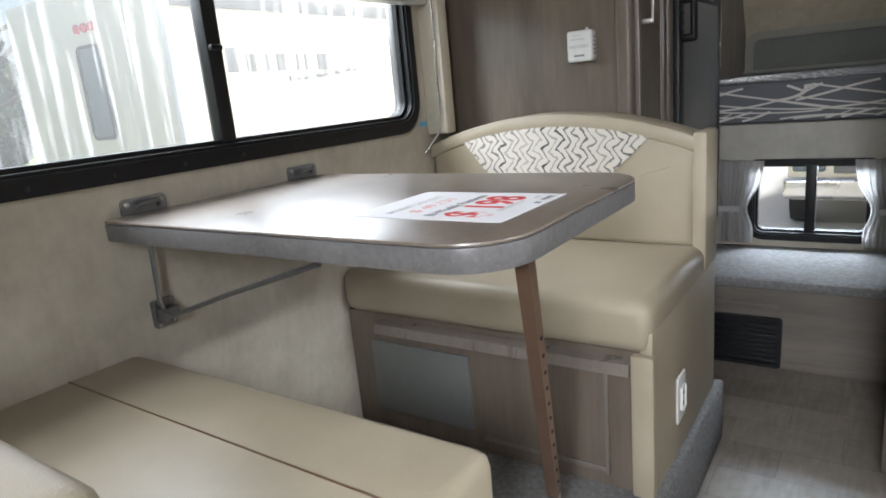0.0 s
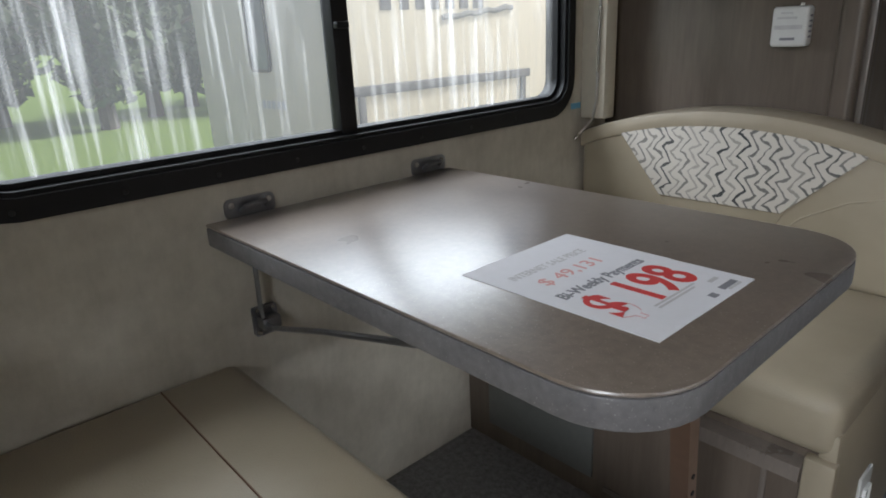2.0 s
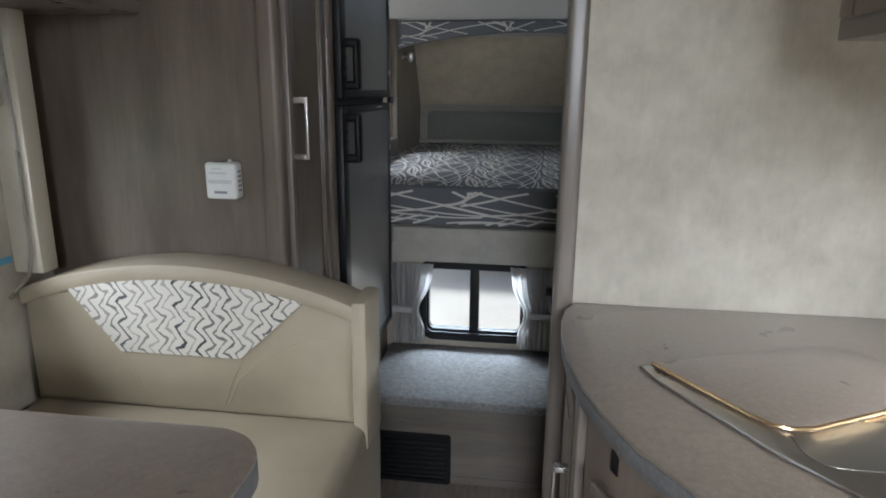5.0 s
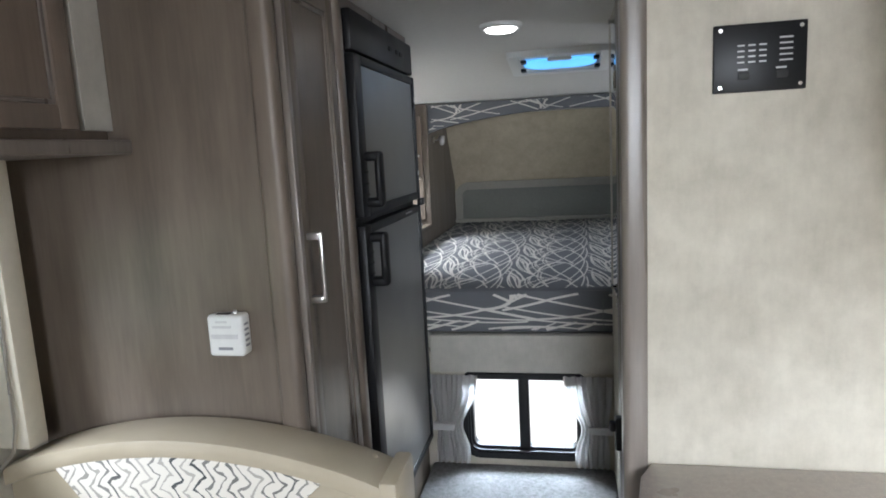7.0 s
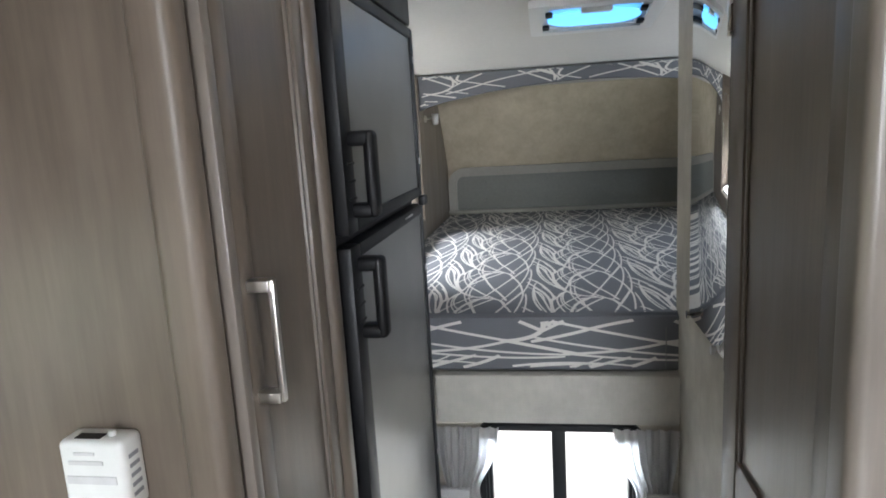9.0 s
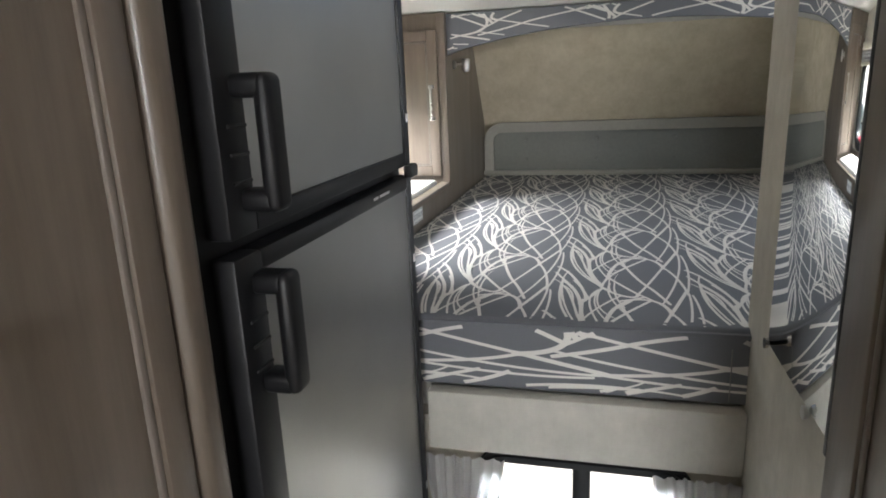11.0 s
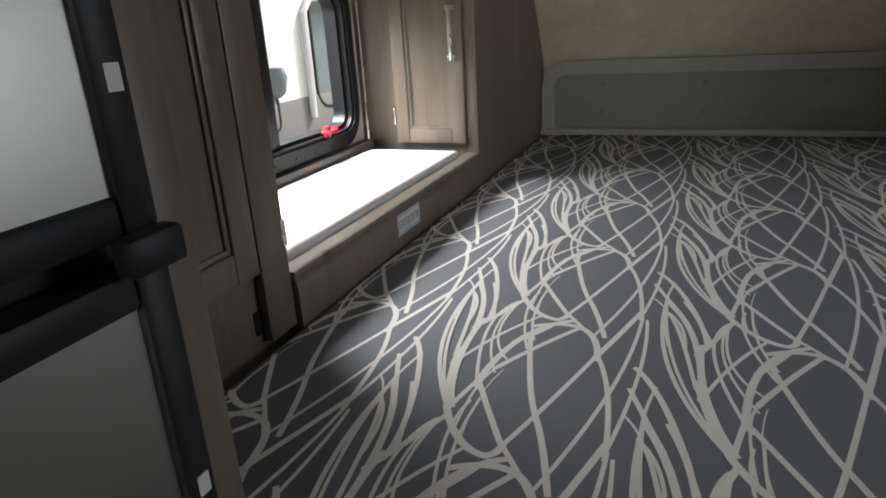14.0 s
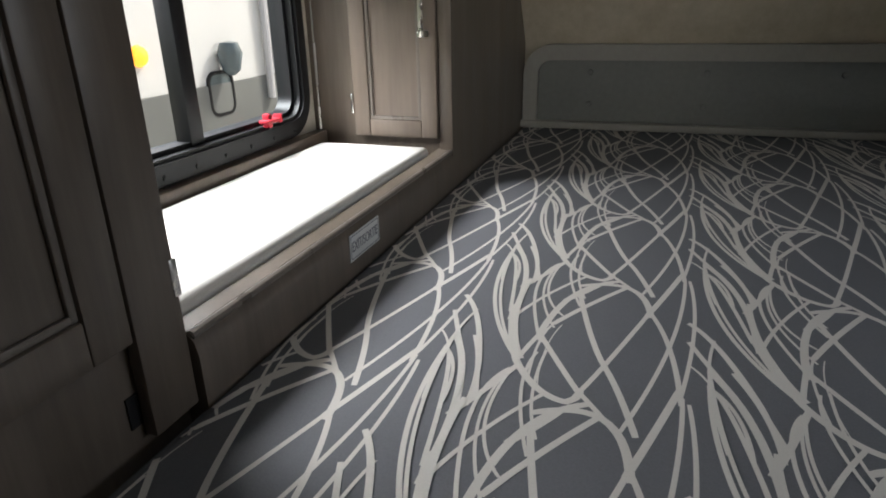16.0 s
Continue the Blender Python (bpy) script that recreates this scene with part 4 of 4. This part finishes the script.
def strand_mesh(name, parent, place, inside, across, along, label, slim=1.0):
    """Pale strands printed on cloth. place: from cloth metres (a, b) and a layer to the world; inside: where the cloth is."""
    verts, faces = [], []
    for col in range(*across):
        for row in range(*along):
            oa, ob = REPEAT_X * col + DRIFT * row, REPEAT_Y * row - 0.004 * col
            for i, (x0, y0, xm, ym, x1, y1, half) in enumerate(CROSSING + SWOOPS + FANS):
                p, q = Vector((x0, y0)) / 1000, Vector((x1, y1)) / 1000
                c = Vector((xm, ym)) / 500 - (p + q) / 2
                last = None
                for k in range(-1, 18):
                    t = k / 16
                    at = p * (1 - t) ** 2 + c * 2 * t * (1 - t) + q * t * t
                    way = ((c - p) * (1 - t) + (q - c) * t).normalized()
                    side = Vector((-way.y, way.x)) * half / 1000 * slim * (0.86 if k in (-1, 17) else 1.0)
                    if inside(oa + at.x, ob + at.y):
                        v = len(verts)
                        for d in (-side, side):
                            verts.append(place(oa + at.x + d.x, ob + at.y + d.y, 0.00003 * i + 0.00001 * ((row + col) % 2)))
                        if last is not None:
                            faces.append((last, last + 1, v + 1, v))
                        last = v
                    else:
                        last = None
    mesh = bpy.data.meshes.new(name)
    mesh.from_pydata(verts, [], faces)
    mesh.materials.append(STRAND)
    ink = new(name, mesh)
    ink.parent = parent
    ink.matrix_parent_inverse = Matrix.Translation(parent.location).inverted()
    return tagged(ink, label, kind="stuff")


def fall(x, y):
    """How far the rounded edge of the mattress top drops at a place."""
    e = max(0.0, 0.404 - x, 2.772 - y, x - 1.98)
    return 0.02 - math.sqrt(max(0.0, 0.0004 - e * e))


strand_mesh("strand_print", bed, lambda a, b, up: (0.931 + a, 3.688 + b, 0.84225 + up - 0.76 * fall(0.931 + a, 3.688 + b)),
            lambda a, b: 0.397 < 0.931 + a < 1.987 and 2.765 < 3.688 + b < 5.0, (-3, 5), (-4, 6), "pale crossing strands printed on the ticking", 0.68)
strand_mesh("strand_print", bed, lambda a, b, up: (1.02 + 1.2 * b, 2.7496 - up, 0.722 - 0.8 * a),
            lambda a, b: 0.684 < 0.722 - 0.8 * a < 0.822 and 0.402 < 1.02 + 1.2 * b < 1.98, (-2, 2), (-5, 6), "pale strands printed on the border", 0.9)
part("piping", ring("z", (0.3845, 2.004, 2.746, 5.022), 0.03, 0.012, 0.826, 0.834), BED, bed)
part("border_seam", solid(1.309, 1.311, 2.746, 2.7495, 0.68, 0.80), HEAD, bed)

headb = thing("headboard", "long grey padded headboard with a pale rounded border", "headboard", (1.2, 5.0, 0.84))
HX0, HX1 = 0.388, 2.06
part("pad", prism("y", rounded(HX0 + 0.03, HX1 - 0.03, 0.80, 1.10, 0.06), 4.998, 5.026, 0.008), HEAD_PAD, headb)
part("border", ring("y", (HX0, HX1, 0.78, 1.133), 0.10, 0.052, 4.972, 5.026), HEAD_EDGE, headb, "taupe padded border")
for x in (0.62, 1.0, 1.4, 1.8):
    for z in (0.93, 1.04):
        part("button", turned([(0.010, 0), (0.008, -0.004), (0.001, -0.005)], "y", (x, 4.998, z), 10), HEAD_PAD, headb)
part("lower_rail", solid(0.38, 2.02, 4.965, 5.0, 0.844, 0.870, 0.006), HEAD_EDGE, headb)

val = thing("bed_valance", "arched valance in printed grey fabric under the ceiling", "valance", (1.2, 4.2, 1.6))
arc = [(0.384 + 1.632 * i / 30, 1.472 + 0.100 * math.sin(math.pi * i / 30) ** 0.75) for i in range(31)]
part("board", prism("y", [(2.016, 1.64), (0.384, 1.64)] + arc, 4.18, 4.215, 0.004), BED, val)
strand_mesh("strand_print", val, lambda a, b, up: (1.1 + 1.35 * b, 4.1796 - up, 1.50 - 0.8 * a),
            lambda a, b: 0.39 < 1.1 + 1.35 * b < 2.01 and 1.478 + 0.100 * math.sin(math.pi * (0.716 + 1.35 * b) / 1.632) ** 0.75 < 1.50 - 0.8 * a < 1.634,
            (-2, 2), (-5, 6), "pale strands printed on the valance", 0.6)

# side niche with pad, closet and far cabinet
niche = thing("bedside_box", "wood bedside ledge beside the mattress with an exit label", "ledge", (0.2, 3.6, 0.67))
part("front", prism("y", [(0.345, 0.674), (0.386, 0.674), (0.386, 0.905), (0.382, 0.924), (0.371, 0.935), (0.345, 0.937)], 3.178, 4.158), WOOD, niche)
part("body", solid(0.0, 0.345, 3.178, 4.158, 0.674, 0.905), WOOD, niche)
part("back_rail", solid(0.001, 0.035, 3.178, 4.158, 0.905, 0.972, 0.004), WOOD, niche)
part("nosing", tube([(0.377, 3.18, 0.931), (0.377, 4.157, 0.931)], 0.006, sides=8), WOOD_TRIM, niche)
pad = thing("ledge_pad", "white quilted pad lying on the bedside ledge", "cushion", (0.19, 3.65, 0.905))
part("cushion", solid(0.04, 0.338, 3.19, 4.11, 0.914, 0.952, 0.014, 3), PAD, pad)
part("backing", solid(0.044, 0.334, 3.194, 4.106, 0.906, 0.916, 0.003), HEAD, pad, "dark grey fabric backing")
tag = thing("exit_label", "small white exit label on the ledge front", "label", (0.39, 3.62, 0.9))
part("plate", solid(0.386, 0.3875, 3.565, 3.685, 0.868, 0.916), WHITE, tag)
writing("lettering", "EXIT/SORTIE", 0.026, Matrix.Translation((0.3879, 3.573, 0.884)) @ pose(0, 0, 0, 90, 0, 90), GREY_INK, tag, 0.104)
part("border_line", ring("x", (3.568, 3.682, 0.871, 0.913), 0.003, 0.0015, 0.3875, 0.3878), GREY_INK, tag)

closet = thing("bedside_closet", "tall wood closet with a framed door beside the bed", "closet", (0.2, 2.95, 0.67))
part("body", solid(0.0, 0.360, 2.742, 3.174, 0.674, 1.742), WOOD, closet)
cd = panel_door(closet, "x", 0.361, 1, (2.755, 3.10, 0.965, 1.715), WOOD, 0.05)
part("face_stile", solid(0.361, 0.378, 3.104, 3.174, 0.845, 1.74, 0.003), WOOD, closet)
part("kick_notch", solid(0.360, 0.3625, 3.088, 3.104, 0.862, 0.90), BLACK, closet)
part("hinge", solid(0.372, 0.3795, 3.166, 3.177, 0.985, 1.03, 0.002), CHROME, closet)

far = thing("corner_cabinet", "wood corner cabinet with a panelled door above the ledge", "cabinet", (0.2, 4.5, 0.95))
part("body", prism("x", [(4.16, 0.674), (5.02, 0.674), (5.02, 1.135), (4.715, 1.587), (4.16, 1.645)], 0.0, 0.383), WOOD, far)
fd = panel_door(far, "y", 4.16, -1, (0.125, 0.348, 0.965, 1.575), WOOD_DOOR, 0.042)
bar_handle(fd, "y", 4.142, -1, 0.322, 1.205, 1.352)
part("side_stile", solid(0.350, 0.3845, 4.152, 4.16, 0.92, 1.64, 0.002), WOOD, far)
for z in (1.02, 1.48):
    part("hinge", solid(0.118, 0.125, 4.138, 4.16, z, z + 0.05, 0.002), CHROME, far)
part("corner_cord", tube([(0.02, 4.15, 1.6), (0.022, 4.15, 1.2), (0.02, 4.15, 0.975)], 0.003, sides=6), CHROME, far)
twin = thing("corner_cabinet", "wood corner cabinet on the far side of the bed", "cabinet", (2.2, 4.5, 0.95))
part("body", prism("x", [(4.16, 0.674), (5.02, 0.674), (5.02, 1.135), (4.715, 1.587), (4.16, 1.645)], 2.02, WIDE), WOOD, twin)
part("ledge", solid(2.02, WIDE, 2.8, 4.158, 0.674, 0.95), WOOD, twin)


def reading_light(x, side, y, z):
    lampy = thing("reading_light", "small chrome swivel reading light on the cabinet", "lamp", (x, y, z), "reading lights")
    part("mount", turned([(0.018, 0), (0.018, 0.008), (0.012, 0.012)], "x", (x if side > 0 else x - 0.012, y, z), 16), CHROME, lampy)
    part("arm", tube([(x + side * 0.01, y, z), (x + side * 0.05, y - 0.005, z + 0.004)], 0.005, sides=8), CHROME, lampy)
    part("head", turned([(0.012, -0.03), (0.017, -0.02), (0.019, 0.02), (0.016, 0.026)], "z", (x + side * 0.058, y - 0.006, z - 0.002), 16), CHROME, lampy)
    return lampy


reading_light(0.384, 1, 4.30, 1.435)
right_light = reading_light(2.0205, -1, 4.60, 1.355)
part("lens", turned([(0.012, -0.0335), (0.013, -0.031)], "z", (2.018 - 0.058, 4.594, 1.353), 16), glowing("lit_lens", (0.85, 0.93, 1.0), 8.0), right_light)

# curtains at the low window
def curtain(x0, x1, tie, sign):
    """Cloth gathered by a tie at its middle."""
    bm = bmesh.new()
    rows = []
    for i in range(21):
        v = i / 20
        z = 0.522 - 0.355 * v
        pinch = 1 - 0.30 * v - 0.30 * math.exp(-((v - 0.56) / 0.20) ** 2)
        row = []
        for j in range(31):
            u = j / 30
            x = tie + (x0 + (x1 - x0) * u - tie) * pinch
            row.append(bm.verts.new((x, 2.695 + 0.009 * math.sin(u * 38 + v) * (0.6 + 0.4 * v) + 0.003 * math.sin(u * 90), z)))
        rows.append(row)
    for a, b in zip(rows, rows[1:]):
        for j in range(30):
            bm.faces.new((a[j], a[j + 1], b[j + 1], b[j]))
    bmesh.ops.solidify(bm, geom=bm.faces[:], thickness=0.002)
    c = thing("curtain", "short pale grey curtain tied back beside the low window", "curtain", ((x0 + x1) / 2, 2.7, 0.17), "curtains at the low window")
    part("cloth", bm, CURTAIN, c)
    w = abs(x1 - x0) * 0.24
    part("tie_band", solid(tie - w, tie + w, 2.680, 2.708, 0.302, 0.330, 0.005), CURTAIN, c)


curtain(0.655, 0.84, 0.705, 1)
curtain(1.16, 1.340, 1.293, -1)

# shade over the bed window
sh2 = thing("window_shade", "cream pleated shade drawn up over the bed window", "blind", (0.03, 3.7, 1.4))
part("head_rail", solid(0.0, 0.055, 3.20, 4.14, 1.46, 1.50, 0.006), CREAM, sh2)
for i in range(3):
    z = 1.405 + i * 0.018
    part("pleat", prism("y", [(0.012, z), (0.046, z + 0.003), (0.05, z + 0.009), (0.046, z + 0.015), (0.012, z + 0.017)], 3.21, 4.13), CURTAIN, sh2)
part("bottom_rail", solid(0.006, 0.052, 3.21, 4.13, 1.388, 1.405, 0.005), CREAM, sh2)

# ceiling fittings
puck = thing("ceiling_light", "round lit ceiling light with a white rim", "ceiling light", (0.985, 2.62, CEIL_Z))
part("rim", turned([(0.072, 0.0), (0.070, -0.010), (0.062, -0.016), (0.054, -0.014)], "z", (0.985, 2.62, CEIL_Z), 32), WHITE, puck)
part("diffuser", turned([(0.054, -0.013), (0.046, -0.022), (0.020, -0.027), (0.001, -0.028)], "z", (0.985, 2.62, CEIL_Z), 32), LIT, puck)
hatch = thing("roof_vent", "white framed roof vent with a blue tinted dome", "vent", (1.17, 3.37, 1.73))
tip = Matrix.Translation((1.17, 3.31, 1.723)) @ pose(0, 0, 0, -5.7, 0, 0)


def tipped(bm):
    bmesh.ops.transform(bm, matrix=tip, verts=bm.verts)
    return bm


part("frame", tipped(ring("z", (-0.215, 0.215, -0.19, 0.19), 0.02, 0.045, -0.012, 0.012)), WHITE, hatch)
part("skirt", tipped(ring("z", (-0.17, 0.17, -0.145, 0.145), 0.03, 0.022, -0.004, 0.012)), WHITE, hatch)
# The ceiling has no opening here, so the dome's glow replaces the sky.
part("dome", tipped(prism("z", rounded(-0.155, 0.155, -0.09, 0.09, 0.085), -0.010, -0.004, 0.003)), DOME, hatch, "blue dome with its own glow standing in for sky light")
for x, y in ((-0.16, 0.06), (0.16, 0.06), (-0.15, -0.10), (0.15, -0.10)):
    part("catch", tipped(solid(x - 0.012, x + 0.012, y - 0.02, y + 0.02, -0.022, -0.010, 0.004)), BLACK, hatch)
part("crank", tipped(solid(-0.05, 0.05, -0.14, -0.115, -0.024, -0.008, 0.006)), WHITE, hatch)

# ---- outside ----
GROUND = -1.0
setting("ground", solid(-5.6, 400, -300, 300, GROUND - 0.3, GROUND), GRAVEL, "pale grey gravel yard", "ground")
setting("lawn", solid(-300, -5.6, -300, 300, GROUND - 0.3, GROUND + 0.02), GRASS, "green mown lawn behind the yard", "ground")


def rounded_window(parent, axis, d, s, rect, r):
    w = part("window", ring(axis, rect, r, 0.025, d, d + s * 0.02), BLACK, parent)
    u0, u1, v0, v1 = rect
    part("pane", prism(axis, rounded(u0 + 0.024, u1 - 0.024, v0 + 0.024, v1 - 0.024, max(r - 0.024, 0.01)), d + s * 0.002, d + s * 0.010), TINT, w)


trailer = thing("travel_trailer", "white travel trailer with grey lettering shapes parked alongside", "trailer", (-3.7, 5.0, GROUND))
part("body", solid(-4.75, -2.6, 2.35, 5.6, -0.55, 1.90, 0.05, 3), SHELL, trailer)
part("corner_trim", solid(-2.63, -2.575, 2.33, 2.39, -0.5, 1.85, 0.01), WHITE, trailer)
part("roof_band", solid(-2.602, -2.585, 2.40, 5.5, 1.62, 1.72, 0.004), SHELL_BAND, trailer)
part("awning_bar", solid(-2.60, -2.57, 2.45, 4.33, 0.635, 0.705, 0.012), SHELL_BAND, trailer)
for y in (2.53, 4.22):
    part("awning_arm", solid(-2.60, -2.575, y, y + 0.06, 0.05, 0.64, 0.012), SHELL_BAND, trailer)
rounded_window(trailer, "y", 2.35, -1, (-3.72, -3.40, 0.80, 1.48), 0.06)
for x in (-3.66, -3.56, -3.46):
    part("marker_light", turned([(0.035, 0), (0.03, -0.02), (0.002, -0.03)], "y", (x, 2.35, 1.60), 12), RED, trailer)
for k, (w, h) in enumerate(((0.13, 0.20), (0.11, 0.15), (0.11, 0.15), (0.11, 0.15), (0.12, 0.15), (0.12, 0.15), (0.15, 0.15))):
    y = 2.78 + k * 0.145 + (0.03 if k else 0)
    part("mark", solid(-2.599, -2.596, y, y + w * 0.75, 1.19, 1.19 + h * 0.85), SHELL_BAND, trailer)
part("mark_swash", tube([(-2.597, 3.35 + 0.07 * i, 1.13 + 0.008 * math.sin(i * 2.1) + 0.006 * i) for i in range(12)], 0.022, sides=6), HEAD, trailer)
for i in range(5):
    part("mark", solid(-3.62 + 0.075 * i, -3.565 + 0.075 * i, 2.345, 2.349, 0.53, 0.59), PALE_INK, trailer)
for i in range(7):
    part("mark", solid(-4.02 + 0.085 * i, -3.965 + 0.085 * i, 2.345, 2.349, 0.10 - 0.01 * i, 0.19 - 0.01 * i), PALE_INK, trailer)
for y in (4.0, 4.8):
    part("wheel", turned([(0.2, -0.1), (0.34, -0.09), (0.34, 0.09), (0.2, 0.1)], "x", (-2.75, y, GROUND + 0.34), 24), RUBBER, trailer)

coach = thing("motorhome", "white motorhome with a rounded cab window and an amber lamp", "motorhome", (-3.6, 9.5, GROUND))
part("body", solid(-4.8, -2.5, 5.75, 12.0, -0.5, 2.1, 0.12, 4), WHITE, coach)
part("lower_band", solid(-2.52, -2.485, 5.9, 11.9, -0.4, 0.70, 0.01), HEAD, coach)
rounded_window(coach, "x", -2.5, 1, (6.88, 7.20, 0.45, 0.80), 0.09)
rounded_window(coach, "x", -2.5, 1, (7.85, 9.4, 0.55, 1.75), 0.2)
part("marker_light", turned([(0.075, 0), (0.06, 0.03), (0.005, 0.05)], "x", (-2.5, 6.235, 0.975), 14), AMBER, coach)
part("door_mirror", turned([(0.02, -0.14), (0.07, -0.10), (0.10, 0.03), (0.07, 0.11), (0.02, 0.12)], "z", (-2.40, 7.09, 0.90), 16), TINT, coach)
part("grab_rail", tube([(-2.46, 7.70, 0.5), (-2.46, 7.72, 1.45), (-2.46, 7.85, 1.58), (-2.46, 9.2, 1.60)], 0.035, sides=8), PALE_INK, coach)
for y in (7.0, 10.6):
    part("wheel", turned([(0.22, -0.12), (0.4, -0.11), (0.4, 0.11), (0.22, 0.12)], "x", (-2.65, y, GROUND + 0.4), 24), RUBBER, coach)

car = thing("parked_truck", "pale pickup truck parked on the gravel ahead", "truck", (1.7, 7.4, GROUND))
part("body", prism("x", [(6.1, -0.62), (6.1, -0.18), (6.2, 0.05), (7.4, 0.16), (8.0, 0.75), (9.4, 0.75), (9.6, 0.1), (11.4, 0.1), (11.4, -0.62)], 0.75, 2.65, 0.06), SHELL, car)
part("bumper", solid(0.72, 2.68, 5.98, 6.14, -0.60, -0.36, 0.05, 3), CHROME, car)
part("grille", solid(1.2, 2.2, 6.06, 6.11, -0.32, -0.12, 0.02), SHELL_BAND, car)
for x in (0.80, 2.30):
    part("headlight", solid(x, x + 0.32, 6.06, 6.12, -0.30, -0.12, 0.03, 3), TINT, car)
for x in (0.86, 2.54):
    for y in (6.75, 10.4):
        wheel = part("wheel", turned([(0.23, -0.12), (0.36, -0.11), (0.38, 0), (0.36, 0.11), (0.23, 0.12)], "x", (x, y, GROUND + 0.38), 28), RUBBER, car)
        part("rim", turned([(0.05, -0.128), (0.22, -0.122), (0.22, 0.122), (0.05, 0.128)], "x", (x, y, GROUND + 0.38), 20), CHROME, wheel)
car.location += Vector((-0.36, 1.75, 0))


def tree(x, y, height, seed):
    rng = random.Random(seed)
    t = thing("tree", "tall leafy green tree behind the lawn", "tree", (x, y, GROUND), "trees behind the lawn")
    trunk = bmesh.new()
    for k in range(7):
        a = rng.uniform(0, 6.28)
        z = height * (0.25 + 0.09 * k)
        tube([(x, y, GROUND + z), (x + 1.0 * math.cos(a), y + 1.0 * math.sin(a), GROUND + z + 0.9), (x + 1.8 * math.cos(a), y + 1.8 * math.sin(a), GROUND + z + 1.3)], 0.06, trunk, 6)
    for k in range(6):
        r0, r1 = 0.24 * (1 - k / 6.5), 0.24 * (1 - (k + 1) / 6.5)
        bmesh.ops.create_cone(trunk, cap_ends=True, segments=10, radius1=r0, radius2=r1, depth=height / 6, matrix=Matrix.Translation((x, y, GROUND + height * (k + 0.5) / 6)))
    part("trunk", trunk, BARK, t)
    verts, faces = [], []
    for _ in range(2600):
        a, h, q = rng.uniform(0, 6.28), rng.random(), rng.random() ** 0.5
        wide = height * 0.27 * math.sin(math.pi * (0.12 + 0.84 * h)) * (0.75 + 0.35 * math.sin(3 * a + seed + 5 * h))
        c = Vector((x + q * wide * math.cos(a), y + q * wide * math.sin(a), GROUND + height * (0.12 + 0.9 * h)))
        e, f = Vector([rng.gauss(0, 1) for _ in range(3)]).normalized(), Vector([rng.gauss(0, 1) for _ in range(3)]).normalized()
        s = rng.uniform(0.10, 0.26)
        b = len(verts)
        verts += [c + e * s, c + f * s * 0.6, c - e * s, c - f * s * 0.6]
        faces.append((b, b + 1, b + 2, b + 3))
    mesh = bpy.data.meshes.new("crown")
    mesh.from_pydata(verts, [], faces)
    mesh.materials.append(LEAF)
    ob = new("crown", mesh)
    ob.parent = t
    ob.matrix_parent_inverse = Matrix.Translation(t.location).inverted()


for i in range(15):
    tree(-17.0 - 1.8 * (i % 3), -6.0 + 1.8 * i, 4.4 + 0.7 * ((i * 5) % 4), 11 + i)
